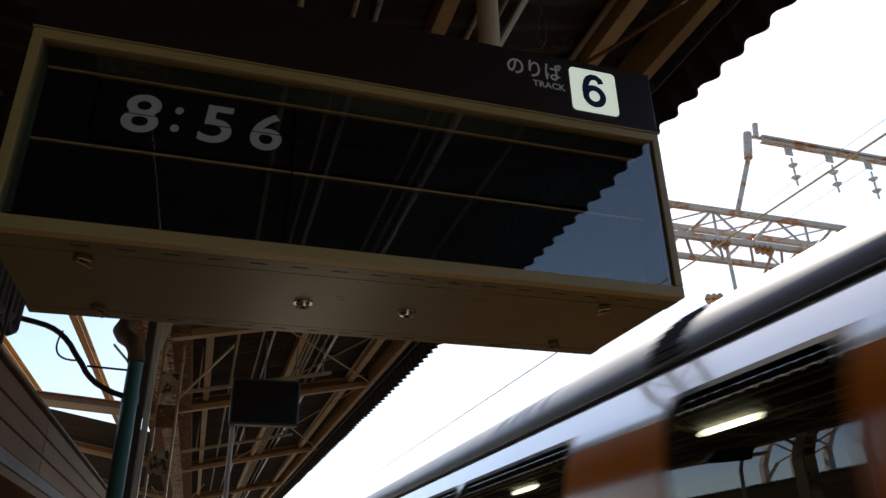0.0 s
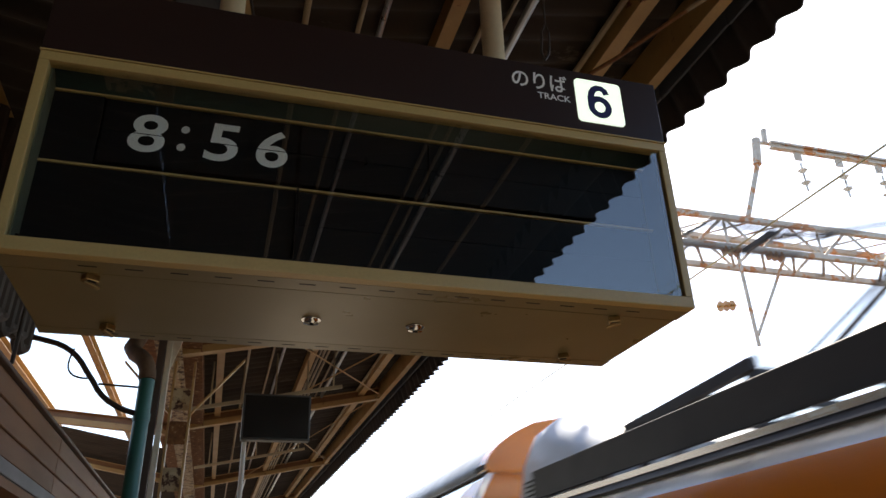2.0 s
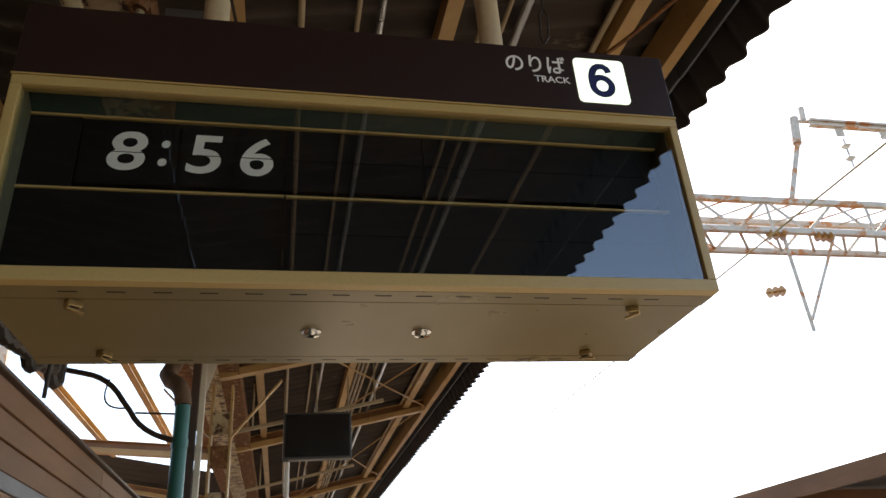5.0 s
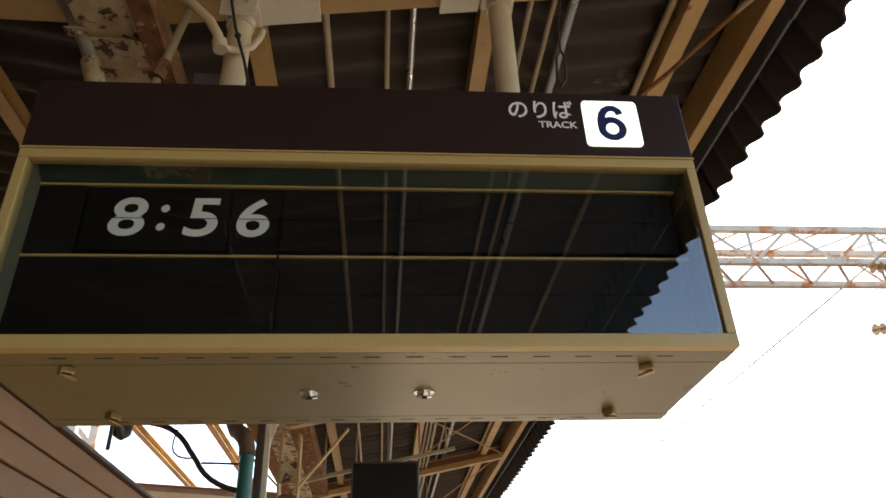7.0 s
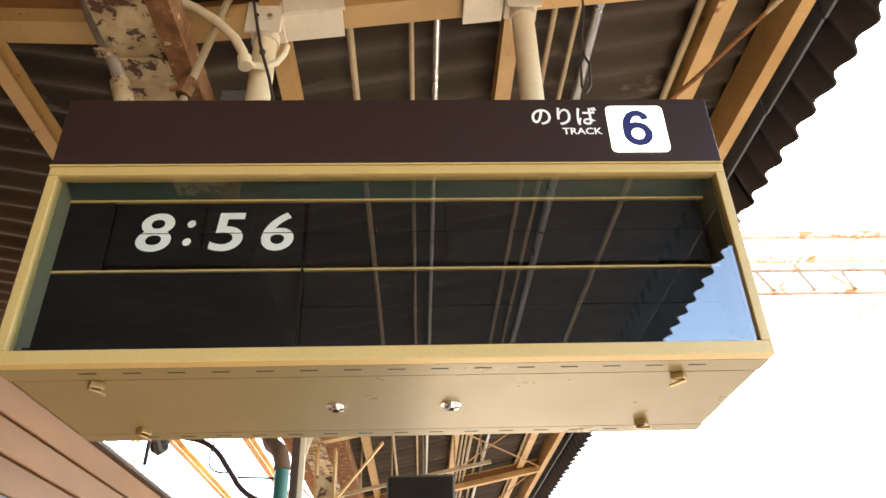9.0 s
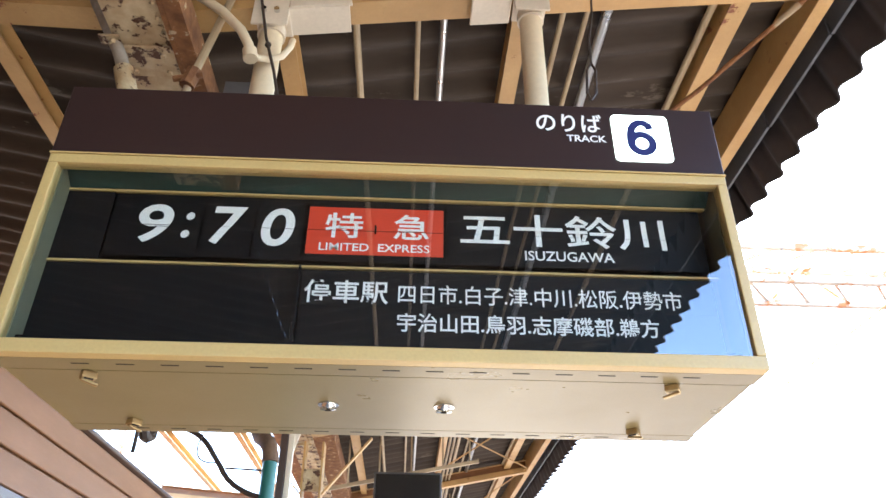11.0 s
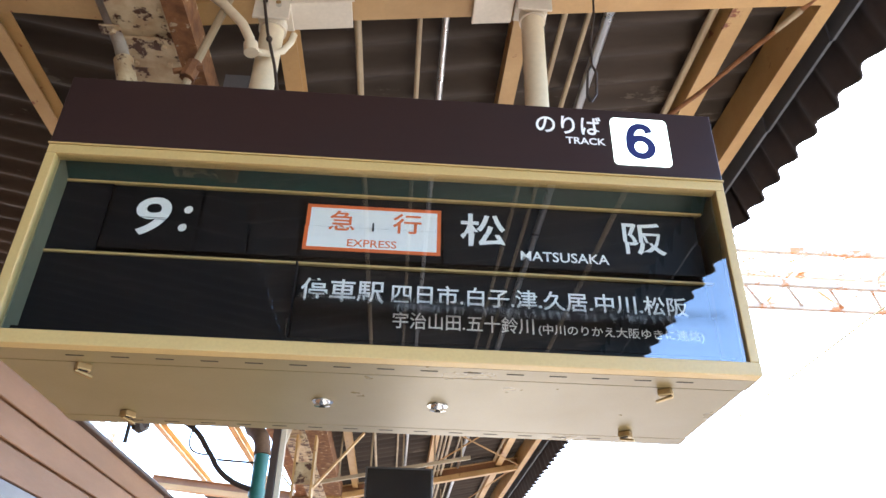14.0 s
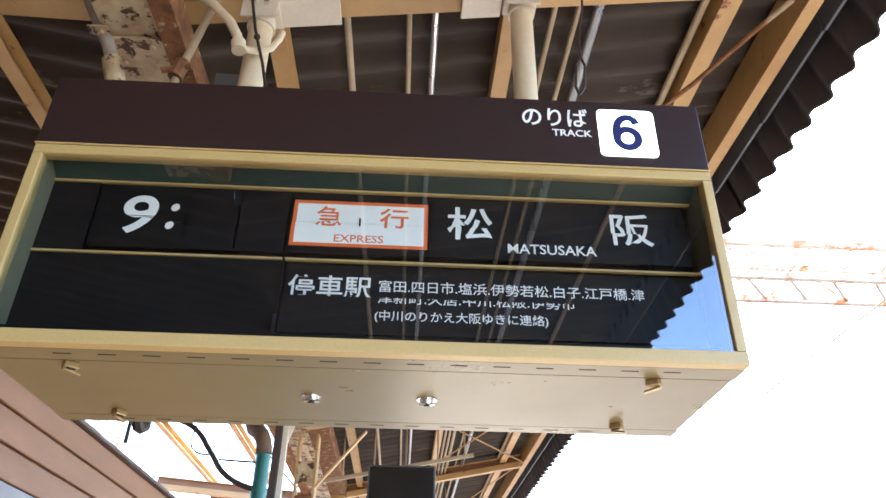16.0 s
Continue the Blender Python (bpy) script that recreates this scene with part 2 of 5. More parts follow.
def mesh_of(name, bm, mat, smooth=False):
    bmesh.ops.recalc_face_normals(bm, faces=bm.faces)
    me = bpy.data.meshes.new(name)
    bm.to_mesh(me)
    bm.free()
    for m in mat if isinstance(mat, (list, tuple)) else (mat,):
        me.materials.append(m)
    if smooth:
        for p in me.polygons:
            p.use_smooth = True
        me.set_sharp_from_angle(angle=radians(35))
    return me


def part(name, bm, mat, parent, label="", smooth=False):
    ob = new(name, mesh_of(name, bm, mat, smooth))
    ob.parent = parent
    if label:
        tagged(ob, label)
    return ob


def thing(name, at, label, category, group="", kind=""):
    ob = new(name)
    ob.location = at
    ob.empty_display_size = 0.1
    return tagged(ob, label, category, group, kind)


def solid(name, bm, mat, label, category="", group="", kind="", smooth=False):
    return tagged(new(name, mesh_of(name, bm, mat, smooth)), label, category, group, kind)


def shared(name, mesh, parent, at=(0, 0, 0), label=""):
    ob = new(name, mesh)
    ob.parent = parent
    ob.location = at
    return tagged(ob, label) if label else ob


# ---- ground, platform ----
bm = bmesh.new()
box(bm, -2500, 2500, -2500, 2500, -1.6, -1.10)
solid("ground", bm, BALLAST, "brown stone ballast and earth around the tracks", "ground", kind="structure")
bm = bmesh.new()
box(bm, -7.0, 2.02, -30, 60, -1.10, 0.0, 0.02)
solid("platform", bm, CONCRETE, "worn light concrete station platform", "platform", kind="structure")

# ---- canopy roof: two wings that rise from a valley ----
VALLEY, SLOPE, PITCH = -0.73, 0.20, 0.163
BEAMS = (-7.6, 0.27, 4.34, 6.98, 11.4, 15.8, 20.2)


def roof_z(x):
    return 3.675 + SLOPE * x if x > VALLEY else 3.529 + SLOPE * (VALLEY - x)


def beam_z(x):
    """Underside of the cross beam that carries the departure board."""
    return 3.520 + 0.143 * x if x > VALLEY else 3.416 + 0.03 * (VALLEY - x)


def wavy_sheet(name, x0, x1, y0, y1):
    rows = int((y1 - y0) / PITCH * 8)
    xs = (x0, x1)
    verts, faces = [], []
    for side in (0.0, 0.008):
        for i in range(rows + 1):
            y = y0 + (y1 - y0) * i / rows
            w = 0.0205 * math.sin(2 * math.pi * (y - 0.40) / PITCH)
            verts += [(x, y, roof_z(x) + w + side) for x in xs]
    n = 2 * (rows + 1)
    for i in range(rows):
        a = 2 * i
        faces.append((a, a + 1, a + 3, a + 2))
        faces.append((n + a, n + a + 2, n + a + 3, n + a + 1))
    me = bpy.data.meshes.new(name)
    me.from_pydata(verts, [], faces)
    me.materials.append(SLATE)
    for p in me.polygons:
        p.use_smooth = True
    return tagged(new(name, me), "weathered brown-grey corrugated slate canopy roof", "roof", kind="structure")


wavy_sheet("ceiling", VALLEY + 0.001, 1.70, -10, 26)
wavy_sheet("ceiling_far_wing", -4.24, VALLEY - 0.001, -10, 4.1)
wavy_sheet("ceiling_end_wing", -2.7, VALLEY - 0.001, 9.6, 26)

# added unseen wall: keeps side light out from under the far wing
bm = bmesh.new()
box(bm, -4.45, -4.25, -30, 4.1, 0.0, 4.30)
box(bm, -4.45, -4.25, 4.1, 60, 0.0, 1.1)
solid("wall_west", bm, PLANK, "unseen plain tan wall added to close off the far side of the platform", "wall", kind="structure")

# eave: corrugated fascia sheets hanging in front of a row of dark boards
fascia = thing("fascia", (0, 0, 0), "dark corrugated eave fascia of lapped sheets", "fascia", kind="structure")
EAVE_TURN = 0.010


def eave_x(y):
    return 1.676 - EAVE_TURN * (y - 1.0)


bm = bmesh.new()
verts = []
WAVES = 5
for i in range(WAVES * 10 + 7):
    y = i / 10 * PITCH
    w = 0.0215 * math.cos(2 * math.pi * y / PITCH)
    verts.append([bm.verts.new((w + o, y, z)) for o, z in ((0, 0), (-0.102, 0.347), (-0.094, 0.347), (0.008, 0))])
for a, b in zip(verts, verts[1:]):
    for k in range(4):
        bm.faces.new((a[k], b[k], b[(k + 1) % 4], a[(k + 1) % 4]))
sheet_mesh = mesh_of("sheet", bm, FASCIA, True)
bm = bmesh.new()
box(bm, -0.006, 0.006, 0.002, 0.529, 0, 0.245)
board_mesh = mesh_of("eave_board", bm, GUTTER)
y = 0.40 - 53 * PITCH
k = 0
while y < 24:
    shared("sheet", sheet_mesh, fascia, (eave_x(y) + 0.004 * (k % 2), y, 3.630 + 0.004 * (k % 3)))
    y += (WAVES - 0.0) * PITCH
    k += 1
y = -8.0
while y < 24:
    shared("eave_board", board_mesh, fascia, (eave_x(y) - 0.087, y, 3.755))
    y += 0.531


def run(bm, x0, x1, y0, y1, z0, z1, turn):
    """A straight bar along the platform that drifts sideways by turn."""
    ends = [[bm.verts.new((x - turn * (y - 1), y, z)) for x, z in ((x0, z0), (x1, z0), (x1, z1), (x0, z1))] for y in (y0, y1)]
    for i in range(4):
        j = (i + 1) % 4
        bm.faces.new((ends[0][i], ends[0][j], ends[1][j], ends[1][i]))
    for e in ends:
        bm.faces.new(e)


def purlin(x0, x1, y0, y1, z0, h, turn):
    """A C-section purlin: web and two flanges."""
    t = 0.006
    ob = thing("purlin", (0, 0, 0), "cream-painted steel channel purlin under the canopy, rust spotted", "purlin", "canopy purlins")
    for name, xa, xb, za, zb in (("web", x0, x0 + t, z0 + t + 0.0005, z0 + h - t - 0.0005), ("lower_flange", x0, x1, z0, z0 + t), ("upper_flange", x0, x1, z0 + h - t, z0 + h)):
        bm = bmesh.new()
        run(bm, xa, xb, y0, y1, za, zb, turn)
        part(name, bm, STEEL, ob)


for x0, x1, h, turn in ((1.466, 1.520, 0.19, EAVE_TURN), (1.181, 1.250, 0.102, 0.004), (0.370, 0.431, 0.102, 0), (-0.426, -0.365, 0.082, 0)):
    purlin(x0, x1, -0.9, 25, roof_z(x0) - 0.022 - h, h, turn)
purlin(-1.448, -1.388, -0.9, 4.1, roof_z(-1.388) - 0.10, 0.08, 0)
purlin(-1.51, -1.45, 4.15, 9.2, 3.62, 0.08, 0)
purlin(-2.32, -2.26, 4.15, 9.2, 3.79, 0.08, 0.01)

# cross beams: I sections that follow the slope of both wings, cream flanges on a red-brown web
def cross_beam(yb):
    deep = 0.13
    arms = [(VALLEY, roof_z(VALLEY) - 0.204, 1.462, roof_z(1.462) - 0.204)]
    if 0 < yb < 1:
        deep = 0.15
        arms = [(VALLEY, beam_z(VALLEY), 1.462, beam_z(1.462)), (VALLEY, beam_z(VALLEY), -4.1, beam_z(-4.1))]
    elif yb < 4:
        arms.append((VALLEY, roof_z(VALLEY) - 0.204, -4.1, roof_z(-4.1) - 0.204))
    elif 6 < yb < 8:
        arms.append((VALLEY, 3.25, -2.6, 3.41))
    elif yb > 8:
        arms.append((VALLEY, roof_z(VALLEY) - 0.204, -2.6, roof_z(-2.6) - 0.204))
    ob = thing("cross_beam", (0, yb, 0), "steel cross beam under the canopy, cream flanges and red-brown web", "beam", "canopy cross beams")
    for xa, za, xb, zb in arms:
        for name, mat, outline in (("web", WEB, ((-0.003, 0.0065), (0.003, 0.0065), (0.003, deep - 0.0005), (-0.003, deep - 0.0005))),
                                   ("lower_flange", STEEL, ((-0.045, 0), (0.045, 0), (0.045, 0.006), (-0.039, 0.006), (-0.039, 0.058), (-0.045, 0.058))),
                                   ("upper_flange", STEEL, ((-0.045, deep), (0.045, deep), (0.045, deep + 0.006), (-0.045, deep + 0.006)))):
            bm = bmesh.new()
            ends = [[bm.verts.new((x, dy, z + dz)) for dy, dz in outline] for x, z in ((xa, za), (xb, zb))]
            for i in range(len(outline)):
                j = (i + 1) % len(outline)
                bm.faces.new((ends[0][i], ends[0][j], ends[1][j], ends[1][i]))
            for e in ends:
                bm.faces.new(e)
            part(name, bm, mat, ob, "red-brown web with flaking paint, its shade put into the colour" if name == "web" else "")


for yb in BEAMS:
    cross_beam(yb)

# valley girder, riveted and peeling
girder = thing("valley_girder", (VALLEY - 0.005, 0, 3.292), "riveted steel valley girder with peeling cream paint and rust", "girder")
bm = bmesh.new()
box(bm, -0.105, 0.075, -0.9, 25, -0.03, -0.018)
box(bm, -0.007, 0.007, -0.9, 25, -0.018, 0.17)
part("flange_beam", bm, RUSTY, girder)
bm = bmesh.new()
box(bm, 0.078, 0.125, -0.9, 2.2, -0.045, 0.05)
box(bm, 0.062, 0.077, -0.9, 2.2, -0.045, -0.0305)
part("angle_iron", bm, RUST, girder, "deeply rusted angle iron")
bm = bmesh.new()
for i in range(-15, 110):
    bmesh.ops.create_uvsphere(bm, u_segments=8, v_segments=5, radius=0.009, matrix=Matrix.Translation((0.045, i * 0.055, -0.031)))
tagged(part("rivet_row", bm, RUSTY, girder), kind="stuff")
for yb in BEAMS:
    bm = bmesh.new()
    box(bm, -0.10, 0.06, yb - 0.06, yb + 0.06, -0.046, -0.0325, 0.003)
    gusset = part("gusset", bm, RUSTY, girder, "rust-eaten gusset plate")
    for x in (-0.07, 0.03):
        for dy in (-0.035, 0.035):
            bm = bmesh.new()
            rod(bm, (x, yb + dy, -0.046), (x, yb + dy, -0.056), 0.008, sides=6)
            part("bolt", bm, RUSTY, gusset)
bm = bmesh.new()
box(bm, -0.60, -0.455, 0.50, 0.512, 3.10, 3.40)
solid("backing_plate", bm, GREY_PLATE, "blue-grey steel plate beside the valley girder", "plate")

bm = bmesh.new()
box(bm, -1.02, -1.005, 3.6, 25, 3.40, 3.52)
box(bm, -0.55, -0.535, 3.6, 25, 3.40, 3.52)
box(bm, -1.02, -0.535, 3.6, 25, 3.385, 3.3995)
solid("valley_gutter", bm, RUST, "rusty sheet-metal rain gutter along the canopy valley", "gutter")

# conduits and cables along the canopy
for x, r, mat, label in ((-0.166, 0.013, CONDUIT, "cream-painted conduit under the roof"), (0.045, 0.010, CONDUIT, "cream-painted conduit under the roof"),
                         (0.135, 0.013, ZINC, "bare zinc conduit under the roof"), (0.564, 0.011, CONDUIT, "cream-painted conduit under the roof"),
                         (0.655, 0.010, CONDUIT, "cream-painted conduit under the roof"), (0.732, 0.019, ZINC, "bare zinc conduit under the roof"),
                         (1.145, 0.015, CONDUIT, "cream-painted conduit under the roof")):
    bm = bmesh.new()
    z = roof_z(x) - 0.061
    rod(bm, (x, -9.4, z), (x, 24, z), r, sides=10)
    solid("conduit", bm, mat, label, "conduit", "roof conduits", smooth=True)

# ---- departure board ----
board = thing("departure_board", (0, 0, 2.20), "split-flap departure board in a cream steel case with brown header", "departure board")
HALF, DEPTH, TOP, HEAD = 0.7875, 0.508, 0.490, 0.694
bm = bmesh.new()
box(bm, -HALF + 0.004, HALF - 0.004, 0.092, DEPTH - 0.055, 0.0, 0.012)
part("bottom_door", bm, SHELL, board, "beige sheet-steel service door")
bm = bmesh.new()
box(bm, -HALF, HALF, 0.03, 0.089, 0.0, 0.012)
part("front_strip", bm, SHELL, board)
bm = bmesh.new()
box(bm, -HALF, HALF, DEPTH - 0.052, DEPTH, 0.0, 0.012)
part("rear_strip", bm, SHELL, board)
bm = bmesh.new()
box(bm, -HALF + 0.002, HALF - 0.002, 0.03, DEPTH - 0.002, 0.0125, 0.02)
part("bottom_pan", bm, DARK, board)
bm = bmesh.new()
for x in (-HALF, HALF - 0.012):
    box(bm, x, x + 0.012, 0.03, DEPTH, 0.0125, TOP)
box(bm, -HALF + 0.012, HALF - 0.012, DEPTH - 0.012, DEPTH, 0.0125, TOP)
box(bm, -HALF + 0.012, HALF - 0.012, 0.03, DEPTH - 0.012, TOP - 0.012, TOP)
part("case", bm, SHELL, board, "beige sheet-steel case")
bm = bmesh.new()
box(bm, -HALF, HALF, 0.0, DEPTH, TOP + 0.004, HEAD, 0.0012)
header = part("header", bm, BROWN, board, "dark brown sign header")
bm = bmesh.new()
box(bm, -HALF - 0.002, HALF + 0.002, -0.003, DEPTH, TOP, TOP + 0.0035)
part("header_trim", bm, CREAM, board)
bm = bmesh.new()
box(bm, -HALF + 0.01, HALF - 0.01, 0.006, 0.012, HEAD, HEAD + 0.004)
part("top_lip", bm, PIPE, board)

# front frame: four mitred bars round the glass
FL, FB, FT = 0.022, 0.030, 0.025
frame_bars = (("frame_bar", -HALF, HALF, 0.0, FB), ("frame_bar", -HALF, HALF, TOP - FT, TOP - 0.001),
              ("frame_bar", -HALF, -HALF + FL, FB + 0.0005, TOP - FT - 0.0005), ("frame_bar", HALF - FL, HALF, FB + 0.0005, TOP - FT - 0.0005))
for name, x0, x1, z0, z1 in frame_bars:
    bm = bmesh.new()
    box(bm, x0, x1, 0.0, 0.03, z0, z1, 0.003, 2)
    part(name, bm, CREAM, board)
bm = bmesh.new()
vs = [bm.verts.new(p) for p in ((-HALF + FL, 0.009, FB), (HALF - FL, 0.009, FB), (HALF - FL, 0.009, TOP - FT), (-HALF + FL, 0.009, TOP - FT))]
bm.faces.new(vs)
pane = part("glass_pane", bm, CLEAR, board, "clear reflecting glass pane")
pane.visible_shadow = False
for x0, x1 in ((-HALF + 0.012, -HALF + 0.024), (HALF - 0.024, HALF - 0.012)):
    bm = bmesh.new()
    box(bm, x0, x1, 0.03, 0.105, 0.02, TOP - 0.012)
    part("side_lining", bm, LINING, board)
bm = bmesh.new()
box(bm, -HALF + 0.024, HALF - 0.024, 0.135, 0.14, 0.02, TOP - 0.012)
part("back_board", bm, BLACK, board)
bm = bmesh.new()
vs = [bm.verts.new(p) for p in ((-HALF + 0.024, 0.085, 0.450), (HALF - 0.024, 0.085, 0.450), (HALF - 0.024, 0.045, TOP - 0.014), (-HALF + 0.024, 0.045, TOP - 0.014),
                                (-HALF + 0.024, 0.089, 0.450), (HALF - 0.024, 0.089, 0.450), (HALF - 0.024, 0.049, TOP - 0.014), (-HALF + 0.024, 0.049, TOP - 0.014))]
for f in ((0, 1, 2, 3), (4, 7, 6, 5), (0, 4, 5, 1), (2, 6, 7, 3), (0, 3, 7, 4), (1, 5, 6, 2)):
    bm.faces.new([vs[i] for i in f])
part("upper_reflector", bm, TEAL, board, "dark teal reflector strip")
for z in (0.446, 0.254):
    bm = bmesh.new()
    box(bm, -HALF + 0.024, HALF - 0.030, 0.077, 0.088, z - 0.0028, z + 0.0028, 0.0008)
    part("divider_bar", bm, CREAM, board, "thin cream divider bar")
bm = bmesh.new()
box(bm, -HALF + 0.024, -0.205, 0.082, 0.086, 0.062, 0.2505)
part("blank_panel", bm, BLACK, board)
bm = bmesh.new()
box(bm, -HALF + 0.024, -0.655, 0.082, 0.086, 0.2575, 0.4425)
part("blank_panel", bm, BLACK, board)
bm = bmesh.new()
box(bm, -HALF + 0.024, HALF - 0.024, 0.055, 0.082, 0.052, 0.060)
part("lower_ledge", bm, BLACK, board)
bm = bmesh.new()
box(bm, -0.203, -0.199, 0.060, 0.082, 0.062, 0.2505)
part("module_divider", bm, BLACK, board)
bm = bmesh.new()
box(bm, -0.2045, -0.202, 0.055, 0.060, 0.066, 0.105)
part("divider_clip", bm, CHROME, board)

# underside fittings
bm = bmesh.new()
box(bm, -0.018, 0.018, -0.0022, 0.0022, -0.0006, 0.0006)
slot_mesh = mesh_of("vent_slot", bm, DARK)
for i in range(15):
    shared("vent_slot", slot_mesh, board, (-0.617 + 0.0899 * i, 0.054, 0.0))
    shared("vent_slot", slot_mesh, board, (-0.617 + 0.0899 * i, DEPTH - 0.028, 0.0))
for x in (-0.133, 0.133):
    bm = bmesh.new()
    bmesh.ops.create_uvsphere(bm, u_segments=20, v_segments=10, radius=0.018, matrix=Matrix.Translation((x, 0.270, 0.0)) @ Matrix.Diagonal((1, 1, 0.7, 1)))
    rod(bm, (x, 0.270, 0.0), (x, 0.270, -0.003), 0.024, sides=20)
    lock = part("lock", bm, CHROME, board, "round chrome cam lock", True)
    bm = bmesh.new()
    for s in (-1, 1):
        bar(bm, (x + s * 0.004, 0.270, -0.0135), (x + s * 0.018, 0.270, -0.011), 0.010, 0.004)
    part("lock_wing", bm, CHROME, lock)
    bm = bmesh.new()
    box(bm, x - 0.007, x + 0.007, 0.2682, 0.2718, -0.0165, -0.0125)
    part("keyway", bm, DARK, lock)
for x, y, turn in ((-0.616, 0.104, 35), (0.616, 0.104, 150), (-0.616, 0.414, 55), (0.616, 0.414, -35)):
    bm = bmesh.new()
    box(bm, -0.015, 0.015, -0.013, 0.013, -0.015, 0.0, 0.002)
    latch = part("latch", bm, BRASS, board, "small brass turn latch")
    latch.matrix_basis = pose(x, y, 0, 0, 0, turn)
    bm = bmesh.new()
    bar(bm, (-0.014, 0, -0.017), (0.022, 0, -0.024), 0.011, 0.005, 0.001)
    part("latch_tongue", bm, BRASS, latch)
    bm = bmesh.new()
    box(bm, -0.009, 0.009, -0.012, -0.006, -0.0168, -0.0152)
    part("latch_slot", bm, DARK, latch)


# ---- lettering ----
def text_mesh(body, x0, x1, z0, z1, bold=0.012, skew=0.0):
    """A flat bmesh of the text in the x-z plane at y = 0, filling the rectangle."""
    c = bpy.data.curves.new("text", "FONT")
    c.body, c.resolution_u, c.offset = body, 3 if len(body) > 3 else 10, bold
    ob = bpy.data.objects.new("text", c)
    scene.collection.objects.link(ob)
    me = bpy.data.meshes.new_from_object(ob.evaluated_get(bpy.context.evaluated_depsgraph_get()))
    bpy.data.objects.remove(ob)
    bm = bmesh.new()
    bm.from_mesh(me)
    bpy.data.meshes.remove(me)
    xs, ys = [v.co.x for v in bm.verts], [v.co.y for v in bm.verts]
    ax, bx, ay, by = min(xs), max(xs), min(ys), max(ys)
    for v in bm.verts:
        fx, fz = (v.co.x - ax) / (bx - ax), (v.co.y - ay) / (by - ay)
        v.co = (x0 + (x1 - x0) * fx + skew * (fz - 0.5) * (z1 - z0), 0, z0 + (z1 - z0) * fz)
    return bm


def join(bm, other):
    me = bpy.data.meshes.new("join")
    other.to_mesh(me)
    other.free()
    bm.from_mesh(me)
    bpy.data.meshes.remove(me)


def rounded_panel(bm, x0, x1, z0, z1, y, r, depth=0.003, n=6):
    ring = []
    for cx, cz, a0 in ((x1 - r, z1 - r, 0), (x0 + r, z1 - r, 90), (x0 + r, z0 + r, 180), (x1 - r, z0 + r, 270)):
        for i in range(n + 1):
            a = radians(a0 + 90 * i / n)
            ring.append((cx + r * math.cos(a), cz + r * math.sin(a)))
    front = [bm.verts.new((x, y - depth, z)) for x, z in ring]
    back = [bm.verts.new((x, y, z)) for x, z in ring]
    bm.faces.new(front)
    for i in range(len(ring)):
        j = (i + 1) % len(ring)
        bm.faces.new((front[i], front[j], back[j], back[i]))


bm = bmesh.new()
rounded_panel(bm, 0.5295, 0.671, 0.5245, 0.668, 0.0, 0.013)
number_panel = part("number_panel", bm, PANEL_GLOW, board, "backlit white platform number panel")
bm = bmesh.new()
centre = [(0.0245, 0.027), (0.0205, 0.0395), (0.0105, 0.0465), (-0.002, 0.0465), (-0.013, 0.040), (-0.021, 0.027), (-0.0255, 0.009), (-0.0265, -0.008)]
centre += [(-0.0265 * math.cos(radians(a)) * 0.985, -0.0185 - 0.0275 * math.sin(radians(a))) for a in range(-10, 351, 12)]
edges = []
for i, (x, z) in enumerate(centre):
    p, q = centre[max(i - 1, 0)], centre[min(i + 1, len(centre) - 1)]
    d = Vector((q[0] - p[0], q[1] - p[1])).normalized() * 0.0098
    edges.append([bm.verts.new((0.599 + x + s * d.y, -0.0036 - 0.00001 * i, 0.597 + z - s * d.x)) for s in (-1, 1)])
for a, b in zip(edges, edges[1:]):
    bm.faces.new((a[0], a[1], b[1], b[0]))
part("numeral", bm, NAVY, number_panel, "navy numeral 6")
bm = text_mesh("のりば", 0.343, 0.506, 0.609, 0.667, 0.016)
bmesh.ops.translate(bm, verts=bm.verts, vec=(0, -0.0012, 0))
part("lettering", bm, WHITE, header, "white Japanese lettering")
bm = text_mesh("TRACK", 0.415, 0.513, 0.579, 0.600, 0.02)
bmesh.ops.translate(bm, verts=bm.verts, vec=(0, -0.0012, 0))
part("lettering", bm, WHITE, header, "white lettering TRACK")


# ---- split flaps ----
# a state: (lines, plate); a line: (text, x0, x1, z0, z1, material); a plate: coloured panels under the text
W = WHITE


def digit(text, x0, x1):
    return [(text, x0, x1, 0.307, 0.412, W)], []


def express():
    lines = [("急", -0.143, -0.082, 0.345, 0.405, ORANGE_PRINT), ("行", 0.006, 0.074, 0.345, 0.405, ORANGE_PRINT),
             ("EXPRESS", -0.096, 0.018, 0.303, 0.323, ORANGE_PRINT)]
    return lines, [(-0.197, 0.120, 0.290, 0.420, ORANGE_PRINT), (-0.188, 0.111, 0.299, 0.411, W)]


def limited():
    lines = [("特", -0.157, -0.069, 0.335, 0.405, W), ("急", 0.003, 0.086, 0.335, 0.405, W), ("LIMITED  EXPRESS", -0.167, 0.088, 0.300, 0.321, W)]
    return lines, [(-0.197, 0.120, 0.290, 0.420, RED_PRINT)]


def goal(a, b, roman, width):
    return [(a, 0.166, 0.274, 0.321, 0.418, W), (b, 0.558, 0.656, 0.321, 0.418, W),
            (roman, 0.411 - width / 2, 0.411 + width / 2, 0.289, 0.315, W)], []


def stops(*lines):
    return [("停車駅", -0.189, -0.002, 0.1665, 0.2235, W)] + [(t, x0, x1, z0, z1, W) for t, x0, x1, z0, z1 in lines], []


